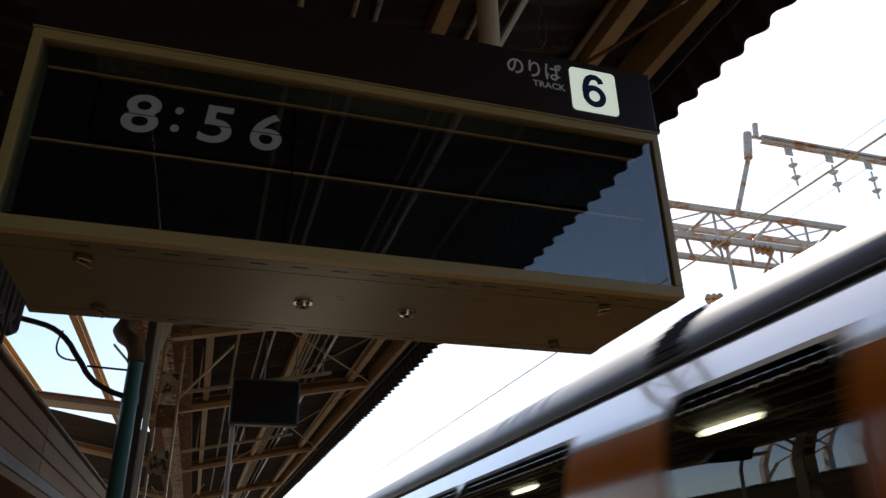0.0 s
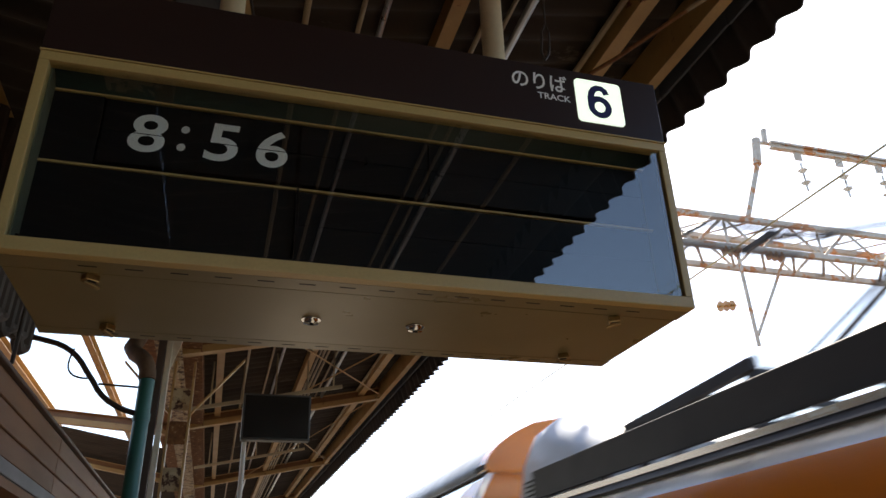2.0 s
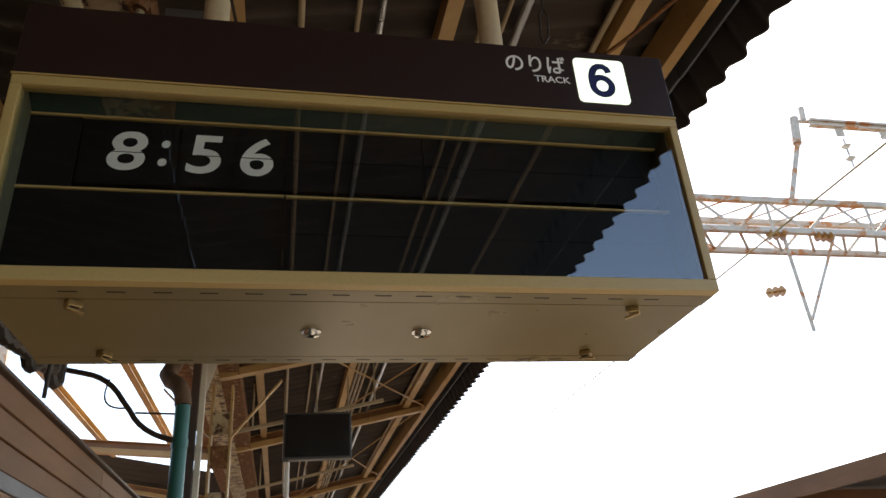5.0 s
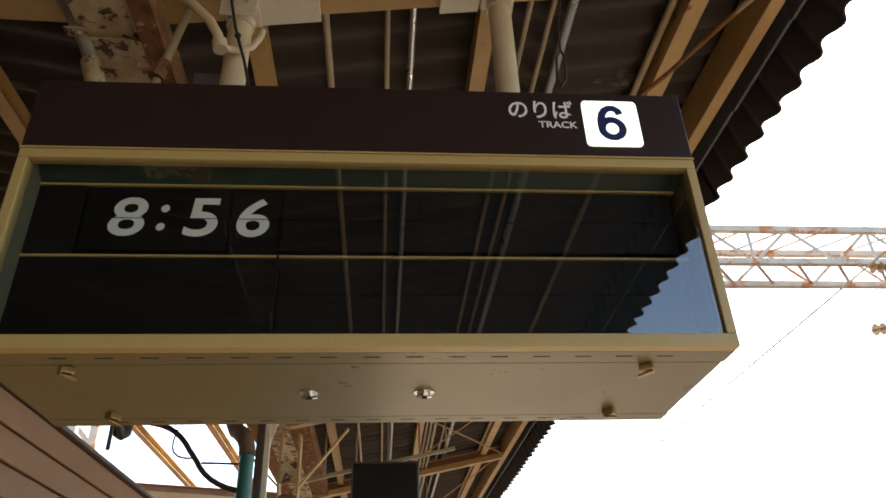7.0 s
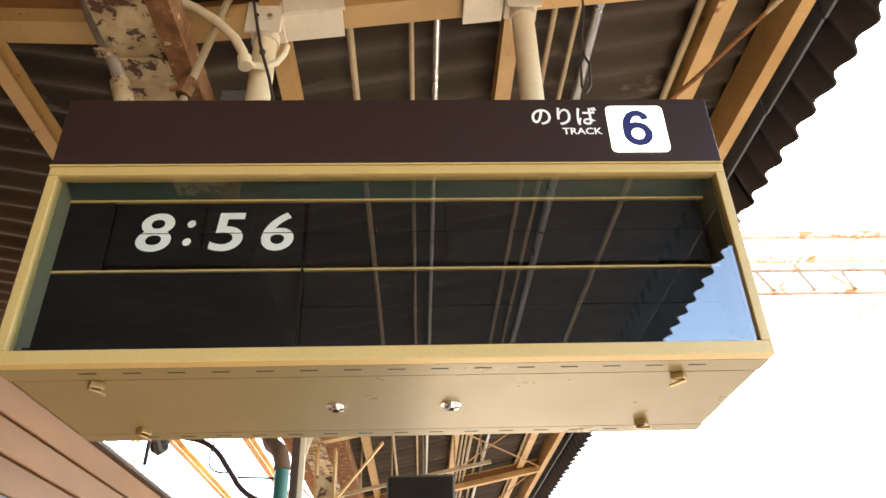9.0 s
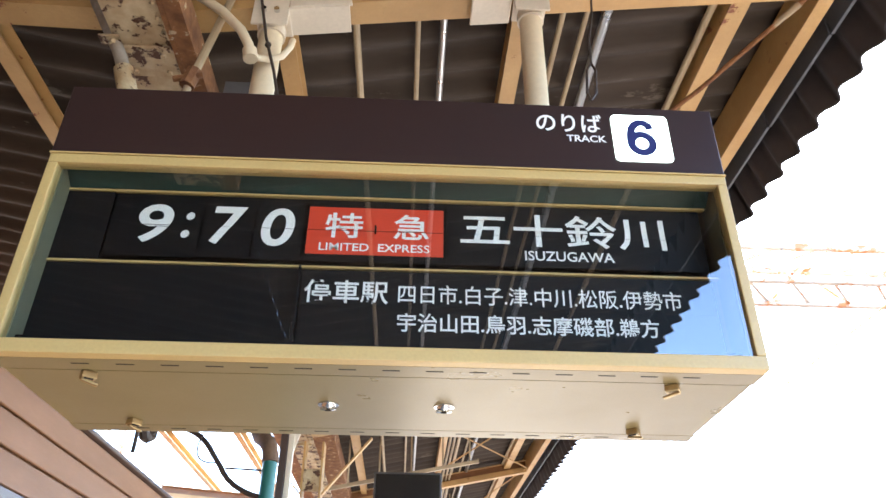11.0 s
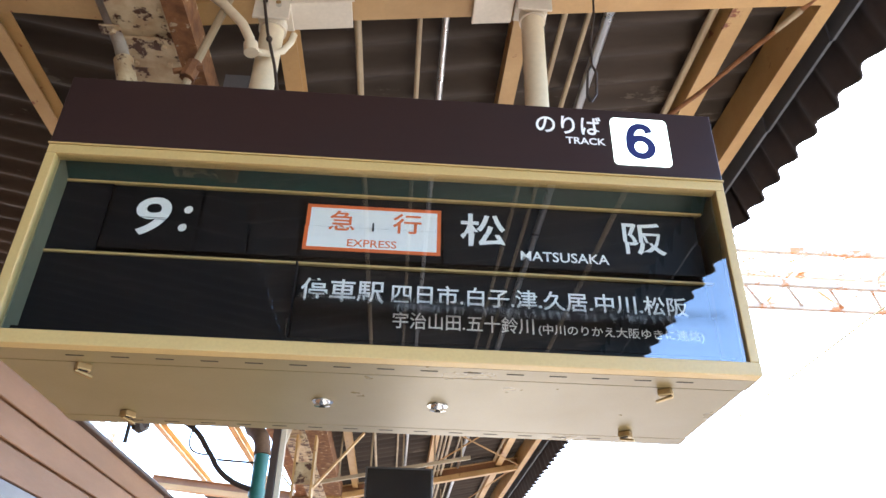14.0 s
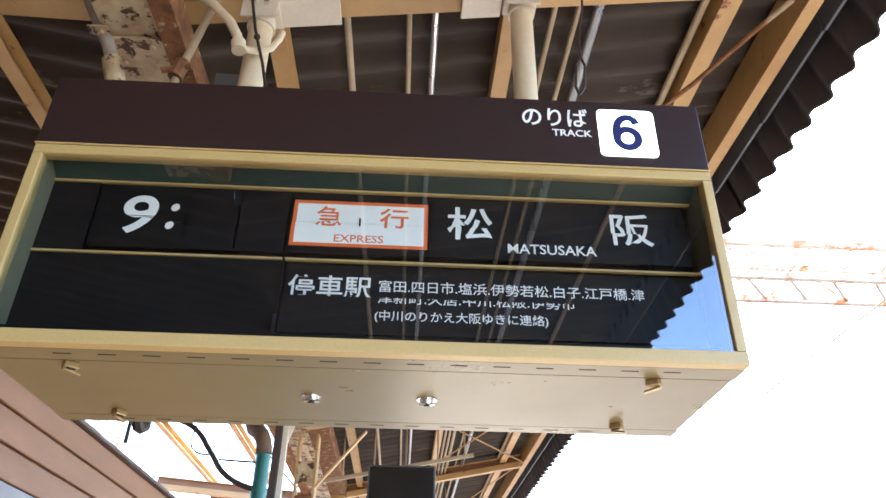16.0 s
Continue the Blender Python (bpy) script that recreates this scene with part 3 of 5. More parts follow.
BLANK = ([], [])
BIG, SMALL, TOP_TINY, MID_TINY, LOW_TINY = (0.170, 0.221), (0.172, 0.213), (0.186, 0.216), (0.145, 0.173), (0.100, 0.129)
BIG_2, SMALL_2, NOTE = (0.099, 0.150), (0.102, 0.142), (0.101, 0.129)
NABARI = ("四日市.白子.津.名張.八木", 0.022, 0.650, *BIG)
KAMBE = ("四日市.白子.津.伊賀神戸", 0.020, 0.633, *BIG)
ONSEN = ("四日市.白子.津.榊原温泉口", 0.020, 0.690, *BIG)
KIKYO = ("四日市.白子.津.伊賀神戸.桔梗が丘.名張", 0.020, 0.705, *SMALL)
NAKAGAWA = ("四日市.白子.津.中川.松阪", 0.020, 0.667, *BIG)
ISESHI = ("四日市.白子.津.中川.松阪.伊勢市", 0.020, 0.568, *SMALL)
HISAI = ("四日市.白子.津.久居.中川", 0.020, 0.647, *BIG)
TINY = ("富田.四日市.塩浜.伊勢若松.白子.江戸橋.津", 0.014, 0.620, *TOP_TINY)
TINY_2 = ("津新町.久居.中川.松阪.伊勢市.宇治山田", 0.014, 0.585, *MID_TINY)
TOMIDA = ("富田.四日市.塩浜.伊勢若松.白子.江戸橋", 0.020, 0.700, *SMALL)
OSAKA = "(中川のりかえ大阪ゆきに連絡)"
KYOTO = "(八木のりかえ京都ゆきに連絡)"
ST = {
    "nabari_hommachi": stops(NABARI, ("鶴橋.上本町", 0.020, 0.322, *BIG_2), (KYOTO, 0.334, 0.710, *NOTE)),
    "kambe": stops(KAMBE, ("名張.八木.鶴橋", 0.018, 0.397, *BIG_2)),
    "kambe_hommachi": stops(KAMBE, ("名張.八木.鶴橋.上本町", 0.018, 0.590, *BIG_2)),
    "kikyo_hommachi": stops(KIKYO, ("八木.鶴橋.上本町", 0.020, 0.320, *SMALL_2), (KYOTO, 0.335, 0.705, *NOTE)),
    "onsen_hommachi": stops(ONSEN, ("名張.八木.鶴橋.上本町", 0.018, 0.590, *BIG_2)),
    "onsen": stops(ONSEN, ("名張.八木.鶴橋", 0.018, 0.397, *BIG_2)),
    "nabari_plain": stops(NABARI, ("鶴橋", 0.023, 0.133, *BIG_2)),
    "nabari": stops(NABARI, ("鶴橋", 0.023, 0.133, *BIG_2), (KYOTO, 0.155, 0.587, *NOTE)),
    "kikyo": stops(KIKYO, ("八木.鶴橋", 0.020, 0.183, *SMALL_2), (KYOTO, 0.200, 0.625, *NOTE)),
    "kambe_kikyo": stops(KAMBE, ("桔梗が丘.名張.八木.鶴橋", 0.020, 0.645, *BIG_2)),
    "ugata_small": stops(ISESHI, ("宇治山田.五十鈴川.鳥羽.志摩磯部.鵜方", 0.020, 0.667, *SMALL_2)),
    "ugata_tiny": stops(("四日市.白子.津.中川.松阪.伊勢市.宇治山田", 0.020, 0.635, *TOP_TINY), ("五十鈴川.鳥羽.志摩磯部.鵜方", 0.020, 0.430, *MID_TINY), (OSAKA, 0.015, 0.389, *LOW_TINY)),
    "ugata_hisai": stops(("四日市.白子.津.久居.中川.松阪.伊勢市", 0.020, 0.680, *SMALL), ("宇治山田.五十鈴川.鳥羽.志摩磯部.鵜方", 0.020, 0.667, *SMALL_2)),
    "ugata": stops(("四日市.白子.津.中川.松阪.伊勢市", 0.020, 0.662, 0.170, 0.217), ("宇治山田.鳥羽.志摩磯部.鵜方", 0.020, 0.600, 0.100, 0.146)),
    "isuzu": stops(NAKAGAWA, ("伊勢市.宇治山田.五十鈴川", 0.020, 0.680, *BIG_2)),
    "isuzu_small": stops(ISESHI, ("宇治山田.五十鈴川", 0.020, 0.330, *SMALL_2), (OSAKA, 0.340, 0.710, *NOTE)),
    "isuzu_hisai": stops(("四日市.白子.津.久居.中川.松阪", 0.014, 0.690, 0.170, 0.219), ("伊勢市.宇治山田.五十鈴川", 0.020, 0.630, 0.100, 0.146)),
    "iseshi_plain": stops(NAKAGAWA, ("伊勢市", 0.020, 0.186, *BIG_2)),
    "iseshi": stops(NAKAGAWA, ("伊勢市", 0.020, 0.186, *BIG_2), (OSAKA, 0.210, 0.640, *NOTE)),
    "hisai_iseshi": stops(HISAI, ("松阪.伊勢市", 0.020, 0.325, *BIG_2)),
    "hisai": stops(HISAI),
    "shiroko": stops(("四日市.白子", 0.020, 0.310, *BIG)),
    "tiny_plain": stops(TINY, TINY_2, ("五十鈴川.朝熊.池の浦", 0.014, 0.318, *LOW_TINY)),
    "tiny_miyamachi": stops(TINY, ("津新町.久居.中川.松阪.宮町.伊勢市.宇治山田", 0.014, 0.665, *MID_TINY), ("五十鈴川.朝熊.池の浦", 0.014, 0.318, *LOW_TINY)),
    "tiny": stops(TINY, TINY_2, ("五十鈴川.朝熊.池の浦", 0.014, 0.318, *LOW_TINY), (OSAKA, 0.328, 0.705, *NOTE)),
    "tomida": stops(TOMIDA, ("津.津新町.久居.中川.松阪.伊勢市", 0.020, 0.610, *SMALL_2)),
    "tomida_miyamachi": stops(TOMIDA, ("津.津新町.久居.中川.松阪.宮町.伊勢市", 0.020, 0.690, *SMALL_2)),
    "tiny_iseshi": stops(TINY, ("津新町.久居.中川.松阪.伊勢市", 0.014, 0.452, *MID_TINY), (OSAKA, 0.010, 0.389, *LOW_TINY)),
}
TO = {
    "m": goal("松", "阪", "MATSUSAKA", 0.208), "t": goal("鳥", "羽", "TOBA", 0.087), "k": goal("賢", "島", "KASHIKOJIMA", 0.227),
    "u": ([("大", 0.155, 0.195, 0.368, 0.412, W), ("阪", 0.155, 0.195, 0.318, 0.362, W), ("上本町", 0.240, 0.640, 0.325, 0.418, W),
           ("UEHOMMACHI", 0.310, 0.520, 0.289, 0.315, W)], []),
    "i": ([("五十鈴川", 0.160, 0.650, 0.325, 0.418, W), ("ISUZUGAWA", 0.310, 0.520, 0.289, 0.315, W)], []),
    "y": ([("宇治山田", 0.160, 0.650, 0.325, 0.418, W), ("UJIYAMADA", 0.310, 0.520, 0.289, 0.315, W)], []),
    "s": ([("津", 0.365, 0.465, 0.325, 0.418, W), ("TSU", 0.380, 0.447, 0.289, 0.315, W)], []),
}
COLON = (":", -0.482, -0.463, 0.322, 0.392, W)


def hour(d):
    return [(d, -0.590, -0.510, 0.307, 0.412, W), COLON], []


D10, D1 = (-0.420, -0.346), (-0.303, -0.228)
# the seconds at which the leaves of the three printed modules let go together
TURNS = (11.37, 11.55, 11.67, 11.86, 12.04, 12.235, 12.385, 12.56, 12.74, 12.88)
MODULES = [  # x0, x1, hinge, half height, states with the second at which each drops in
    (-0.650, -0.442, 0.3555, 0.084, [(0, hour("8")), (10.0, hour("9"))]),
    (-0.438, -0.322, 0.3555, 0.084, [(0, digit("5", *D10)), (9.9, digit("0", *D10)), (10.5, digit("4", *D10)), (10.9, digit("7", *D10)), (11.25, digit("8", *D10)),
                                     (11.53, digit("9", *D10)), (11.64, BLANK)]),
    (-0.318, -0.208, 0.3555, 0.084, [(0, digit("6", *D1)), (9.9, digit("7", *D1)), (10.6, digit("0", *D1)), (11.1, digit("8", *D1)), (11.30, digit("9", *D1)), (11.41, BLANK)]),
    (-0.200, 0.124, 0.3555, 0.084, [(0, BLANK), (9.9, express()), (10.6, limited()), (TURNS[1], limited()), (TURNS[3], limited()), (TURNS[4], limited()),
                                    (TURNS[5], BLANK), (TURNS[6], express()), (TURNS[7], express()), (TURNS[8], express()), (TURNS[9], express())]),
    (0.127, 0.742, 0.3555, 0.084, [(0, BLANK), (9.8, TO["m"]), (10.3, TO["t"]), (10.8, TO["i"]), (11.1, TO["u"])]
     + list(zip(TURNS, (TO["k"], TO["t"], TO["y"], TO["m"], TO["s"], BLANK, TO["t"], TO["y"], TO["i"], TO["m"])))),
    (-0.196, 0.742, 0.160, 0.089, [(0, BLANK), (9.8, ST["nabari"]), (10.2, ST["ugata_small"]), (10.6, ST["ugata"]), (11.0, ST["kambe_hommachi"])]
     + [(t, ST[k]) for t, k in zip(TURNS, ("nabari_hommachi", "kikyo_hommachi", "onsen_hommachi", "kambe", "onsen", "nabari_plain", "nabari", "kikyo",
                                           "kambe_kikyo", "ugata_small"))]
     + [(t, ST[k]) for t, k in ((13.06, "ugata_tiny"), (13.24, "ugata_hisai"), (13.395, "ugata"), (13.57, "isuzu"), (13.75, "isuzu_small"), (13.94, "isuzu_hisai"),
                                (14.07, "iseshi_plain"), (14.27, "iseshi"), (14.435, "hisai_iseshi"), (14.63, "hisai"), (14.78, "shiroko"), (14.94, "tiny_plain"),
                                (15.14, "tiny_miyamachi"), (15.28, "tiny"), (15.465, "tomida"), (15.68, "tomida_miyamachi"), (15.84, "tiny_iseshi"))]),
]
STEP = 0.0004
FLAP_KEYS = []


def printing(state, keep_upper, hinge):
    """The printed half of a state, above or below the hinge, in hinge space at y = 0: list of (bmesh, material, layer)."""
    out = []
    lines, plates = state
    for k, (x0, x1, z0, z1, mat) in enumerate(plates):
        lo, hi = (max(z0, hinge + 0.0012), z1) if keep_upper else (z0, min(z1, hinge - 0.0012))
        bm = bmesh.new()
        bm.faces.new([bm.verts.new(p) for p in ((x0, 0, lo - hinge), (x1, 0, lo - hinge), (x1, 0, hi - hinge), (x0, 0, hi - hinge))])
        out.append((bm, mat, k))
    by_mat = {}
    for body, x0, x1, z0, z1, mat in lines:
        if (keep_upper and z1 <= hinge) or (not keep_upper and z0 >= hinge):
            continue
        bm = text_mesh(body, x0, x1, z0, z1, 0.016 if body[0] in '0123456789' else 0.012 if body[0] < 'z' and body[0] not in ':(' else 0.0 if '鶴' in body else 0.005 if '勢' in body else 0.012 if z1 - z0 > 0.045 else 0.008, 0.10 if body[0] in '0123456789:' else 0.0)
        bmesh.ops.translate(bm, verts=bm.verts, vec=(0, 0, -hinge))
        cut = 0.0010 if keep_upper else -0.0010
        bmesh.ops.bisect_plane(bm, geom=bm.verts[:] + bm.edges[:] + bm.faces[:], plane_co=(0, 0, cut), plane_no=(0, 0, 1),
                               clear_inner=keep_upper, clear_outer=not keep_upper)
        by_mat.setdefault(mat, []).append(bm)
    for mat, group in by_mat.items():
        for b in group[1:]:
            join(group[0], b)
        out.append((group[0], mat, len(plates)))
    return out


for x0, x1, hinge, half, states in MODULES:
    count = len(states)
    for k in range(-1, count):
        y = max(k, 0) * STEP if k >= 0 else -STEP
        flap_bm = bmesh.new()
        box(flap_bm, x0 + 0.001, x1 - 0.001, y - 0.0001, y + 0.0001, 0.0008, half)
        flap = part("flap", flap_bm, BLACK, board, "black split-flap leaf")
        flap.location = (0, 0.082, hinge)
        if k >= 0:
            for bm, mat, layer in printing(states[k][1], True, hinge):
                bmesh.ops.translate(bm, verts=bm.verts, vec=(0, y - 0.00013 - 0.00003 * layer, 0))
                part("lettering" if layer or not states[k][1][1] else "colour_field", bm, mat, flap)
        if k + 1 < count:
            for bm, mat, layer in printing(states[k + 1][1], False, hinge):
                for v in bm.verts:
                    v.co = (v.co.x, y + 0.00013 + 0.00003 * layer, -v.co.z)
                part("lettering" if layer or not states[k + 1][1][1] else "colour_field", bm, mat, flap)
        if k < 0:
            flap.matrix_basis = pose(0, 0.082, hinge, 180, 0, 0)
        elif k + 1 < count:
            FLAP_KEYS.append((flap, hinge, states[k + 1][0]))

bm = bmesh.new()
box(bm, -0.0405, -0.0365, 0.0685, 0.0805, 0.347, 0.364)
part("hinge_pin", bm, BLACK, board)

# supports of the board: two painted pipes clamped to the cross beam
for x in (-0.41, 0.408):
    top = beam_z(x) - 0.012
    bm = bmesh.new()
    rod(bm, (x, 0.27, HEAD), (x, 0.27, top - 2.2), 0.036, sides=24)
    pipe = part("support_pipe", bm, PIPE, board, "cream-painted steel support pipe", True)
    bm = bmesh.new()
    box(bm, x - 0.055, x + 0.055, 0.2235, 0.325, top - 2.2 - 0.012, top - 2.2, 0.002)
    box(bm, x - 0.055, x + 0.055, 0.213, 0.222, top - 2.2 - 0.075, top - 2.2 + 0.055, 0.002)
    rod(bm, (x, 0.27, top - 2.2 - 0.075), (x, 0.27, top - 2.2 - 0.045), 0.043, sides=20)
    part("clamp_plate", bm, PLATE, pipe)
    for dx in (-0.02, 0.02):
        bm = bmesh.new()
        rod(bm, (x + dx, 0.213, top - 2.2 - 0.02), (x + dx, 0.200, top - 2.2 - 0.02), 0.009, sides=6)
        part("bolt", bm, CHROME, pipe)
for x0, x1 in ((-0.36, -0.17), (0.215, 0.345)):
    bm = bmesh.new()
    za, zb = beam_z(x0) - 0.017, beam_z(x1) - 0.017
    bar(bm, (x0, 0.212, za + 0.055), (x1, 0.212, zb + 0.055), 0.012, 0.125, 0.002)
    bar(bm, (x0, 0.265, za - 0.008), (x1, 0.265, zb - 0.008), 0.11, 0.010, 0.002)
    solid("cover_plate", bm, PLATE, "white-painted plate bolted over the cross beam", "plate", "beam cover plates")
bm = bmesh.new()
tube(bm, [(-0.80, 0.15, 3.55), (-0.683, 0.17, 3.469), (-0.604, 0.17, 3.422), (-0.537, 0.17, 3.368), (-0.473, 0.17, 3.295), (-0.443, 0.17, 3.236), (-0.432, 0.17, 3.190)], 0.0145, 14)
conduit = thing("bent_conduit", (0, 0, 0), "cream bent conduit that feeds the departure board", "conduit")
part("tube", bm, PIPE, conduit, smooth=True)
bm = bmesh.new()
rod(bm, (-0.437, 0.17, 3.215), (-0.430, 0.17, 3.180), 0.021, sides=14)
part("coupling", bm, PIPE, conduit, smooth=True)
bm = bmesh.new()
tube(bm, [(-0.430, 0.172, 3.195), (-0.415, 0.20, 3.215), (-0.385, 0.215, 3.225), (-0.355, 0.22, 3.245), (-0.335, 0.22, 3.285), (-0.330, 0.22, 3.315)], 0.010, 10)
part("hose_tail", bm, PIPE, conduit, smooth=True)
bm = bmesh.new()
tube(bm, [(-0.455, 0.20, 3.56), (-0.448, 0.20, 3.505), (-0.406, 0.20, 3.303), (-0.386, 0.20, 3.233), (-0.366, 0.20, 3.164), (-0.343, 0.21, 3.06), (-0.34, 0.23, 2.89)], 0.0045, 8)
bmesh.ops.create_uvsphere(bm, u_segments=8, v_segments=6, radius=0.010, matrix=Matrix.Translation((-0.396, 0.20, 3.27)))
solid("hanging_cable", bm, CABLE, "dark cable hanging beside the support pipe", "cable")
old_pipe = thing("bent_pipe", (0, 0, 0), "old bent pipe with flaking grey paint beside the girder", "pipe")
bm = bmesh.new()
tube(bm, [(-1.02, 0.20, 3.62), (-0.967, 0.20, 3.505), (-0.926, 0.20, 3.415), (-0.859, 0.20, 3.293), (-0.815, 0.20, 3.212), (-0.780, 0.20, 3.13)], 0.019, 12)
part("tube", bm, WORN, old_pipe, smooth=True)
bm = bmesh.new()
rod(bm, (-0.79, 0.20, 3.15), (-0.745, 0.21, 3.02), 0.027, sides=14)
part("socket", bm, RUSTY, old_pipe, "rust-scaled pipe socket", True)
bm = bmesh.new()
tube(bm, [(-0.50, 0.20, 3.60), (-0.522, 0.20, 3.505), (-0.595, 0.20, 3.110), (-0.62, 0.21, 2.98)], 0.012, 10)
brace_rod = solid("brace_rod", bm, CONDUIT, "thin tan-painted brace rod beside the girder", "brace", smooth=True)
bm = bmesh.new()
rod(bm, (-0.588, 0.195, 3.15), (-0.600, 0.195, 3.09), 0.022, sides=8)
rod(bm, (-0.64, 0.19, 3.11), (-0.56, 0.19, 3.13), 0.009, sides=8)
solid("rod_clamp", bm, RUST, "rusty bolted clamp on the brace rod", "clamp")
bm = bmesh.new()
box(bm, -0.875, -0.815, 0.165, 0.205, 3.246, 3.2535, 0.002)
rod(bm, (-0.835, 0.185, 3.246), (-0.835, 0.185, 3.232), 0.010, sides=6)
solid("patch_plate", bm, RUSTY, "small bolted plate with rust on the girder", "plate")

# brace with turnbuckle near the eave
bm = bmesh.new()
rod(bm, (1.462, 0.23, 3.748), (1.130, 0.661, 3.612), 0.009, sides=8)
rod(bm, (1.130, 0.661, 3.612), (0.760, 1.15, 3.520), 0.009, sides=8)
brace = thing("tie_rod", (0, 0, 0), "rusty tie rod with a turnbuckle under the canopy", "tie rod")
part("rod", bm, RUST, brace)
bm = bmesh.new()
rod(bm, (1.385, 0.330, 3.716), (1.320, 0.415, 3.690), 0.013, 0.009, 10)
part("turnbuckle", bm, CONDUIT, brace, "cream turnbuckle")
bm = bmesh.new()
tube(bm, [(0.600, 0.20, 3.62), (0.590, 0.20, 3.464), (0.569, 0.20, 3.34), (0.566, 0.20, 3.25)], 0.0035, 6)
for s in (-1, 1):
    tube(bm, [(0.566, 0.20, 3.25), (0.564 + 0.013 * s, 0.20, 3.22), (0.556 + 0.013 * s, 0.20, 3.13), (0.552, 0.20, 3.10)], 0.004, 6)
solid("hook_link", bm, CABLE, "thin hanging wire with a long steel link", "hook")

# ---- kiosk with panelled fascia on the platform ----
kiosk = thing("kiosk", (-1.240, 0, 0.018), "platform kiosk with tan horizontal fascia panels and dark capping", "kiosk")
bm = bmesh.new()
box(bm, -1.3, -0.02, -3.67, 7.0, 2.06, 2.50)
box(bm, -1.3, -0.30, -3.67, 7.0, 0.0, 2.06)
part("body", bm, PLANK, kiosk)
bm = bmesh.new()
box(bm, -0.02, 0.026, -3.67, 7.05, 2.500, 2.518, 0.004)
part("capping", bm, CAP, kiosk, "dark brown metal capping")
bm = bmesh.new()
for i in range(97):
    yy = -3.6 + i * 0.109
    box(bm, -0.30, -0.004, yy, yy + 0.055, 2.519, 2.534)
part("roof_ribs", bm, RUSTY, kiosk, "rust-flecked ribbed roof edge")
bm = bmesh.new()
box(bm, 0, 0.018, 0.003, 3.557, 0.003, 0.103, 0.003)
panel_mesh = mesh_of("panel", bm, PLANK)
for row, z in enumerate((2.395, 2.285, 2.175)):
    for y in (-3.67, -0.11, 3.45):
        shared("panel", panel_mesh, kiosk, (-0.02, y, z))
bm = bmesh.new()
box(bm, -0.02, 0.012, -3.67, 7.0, 2.105, 2.168, 0.006, 2)
part("metal_band", bm, SILL, kiosk, "grey metal band under the panels")
bm = bmesh.new()
box(bm, -0.02, 0.004, -3.67, 7.0, 2.06, 2.102)
part("lower_trim", bm, PLANK, kiosk)

# dark cables gathered into a sagging bundle over the kiosk
bundle = thing("cable_bundle", (-1.42, 0, 0), "sagging bundle of dark brown cables hanging over the kiosk", "cable bundle")
for k in range(13):
    y0 = 1.50 + 0.10 * k
    low = 2.80 + 0.014 * ((k * 5) % 4) + (0.04 if k > 8 else 0.0)
    bm = bmesh.new()
    tube(bm, [(0.03 * (k % 3), y0, 3.58), (0.02 * (k % 2), y0 + 0.03, 3.2)] + curve_points((0.01 * (k % 2), y0 + 0.02, 3.0), (0.0, y0 + 0.03, low - 0.05), (0.02, y0 + 0.13, low + 0.03), 5) + [(0.03, y0 + 0.12, 3.2), (0.03, y0 + 0.10, 3.58)], 0.034, 8)
    part("cable", bm, CABLE, bundle, smooth=True)
bm = bmesh.new()
tube(bm, [(0.09, 2.38, 3.6), (0.10, 2.40, 3.0), (0.09, 2.41, 2.66)], 0.011, 8)
part("loose_end", bm, CABLE, bundle, smooth=True)

# ---- column with downpipe ----
column = thing("canopy_column", (-0.63, 4.15, 0), "cream riveted steel canopy column, rust stained", "column")
bm = bmesh.new()
box(bm, -0.075, -0.060, -0.07, 0.07, 0, 3.22)
box(bm, 0.060, 0.075, -0.07, 0.07, 0, 3.22)
part("flange", bm, STEEL, column)
for i, z in enumerate((0.5, 1.1, 1.7, 2.3, 2.62, 2.86)):
    bm = bmesh.new()
    box(bm, -0.059, 0.059, -0.062, -0.050, z, z + 0.16, 0.004)
    part("batten_plate", bm, RUSTY if i % 2 else RUST, column, "rust-stained batten plate")
for s in (-1, 1):
    bm = bmesh.new()
    bar(bm, (0.075 * s, 0, 2.85), (0.42 * s, 0, 3.24 + 0.03 * s), 0.05, 0.012)
    part("bracket", bm, STEEL, column)
copy_thing(column, pose(-0.72, 12.2, 0))
copy_thing(column, pose(-0.95, -7.0, 0))
post = thing("support_post", (-0.708, 3.5, 0), "white-painted steel post with a triangular gusset below the valley girder", "post")
bm = bmesh.new()
box(bm, -0.018, 0.018, -0.02, 0.02, 0, 3.262, 0.003)
part("shaft", bm, PLATE, post)
bm = bmesh.new()
vs = [[bm.verts.new((x, y, z)) for x, z in ((0.0185, 3.262), (0.0185, 2.98), (0.10, 3.262))] for y in (-0.006, 0.006)]
bm.faces.new(vs[0])
bm.faces.new(vs[1])
for i in range(3):
    bm.faces.new((vs[0][i], vs[0][(i + 1) % 3], vs[1][(i + 1) % 3], vs[1][i]))
part("gusset", bm, PLATE, post, "white triangular gusset")
bm = bmesh.new()
box(bm, -0.778, -0.731, 3.48, 3.52, 0, 3.262, 0.003)
solid("dark_post", bm, CAP, "dark steel channel post between downpipe and white post", "post")
downpipe = thing("downpipe", (-0.801, 3.32, 0), "green rain downpipe with a wrapped elbow on the canopy column", "downpipe")
bm = bmesh.new()
rod(bm, (0, 0, 0), (0, 0, 2.86), 0.046, sides=20)
for z in (2.60, 1.5):
    rod(bm, (0, 0, z), (0, 0, z + 0.05), 0.051, sides=20)
part("pipe", bm, GREEN, downpipe, smooth=True)
bm = bmesh.new()
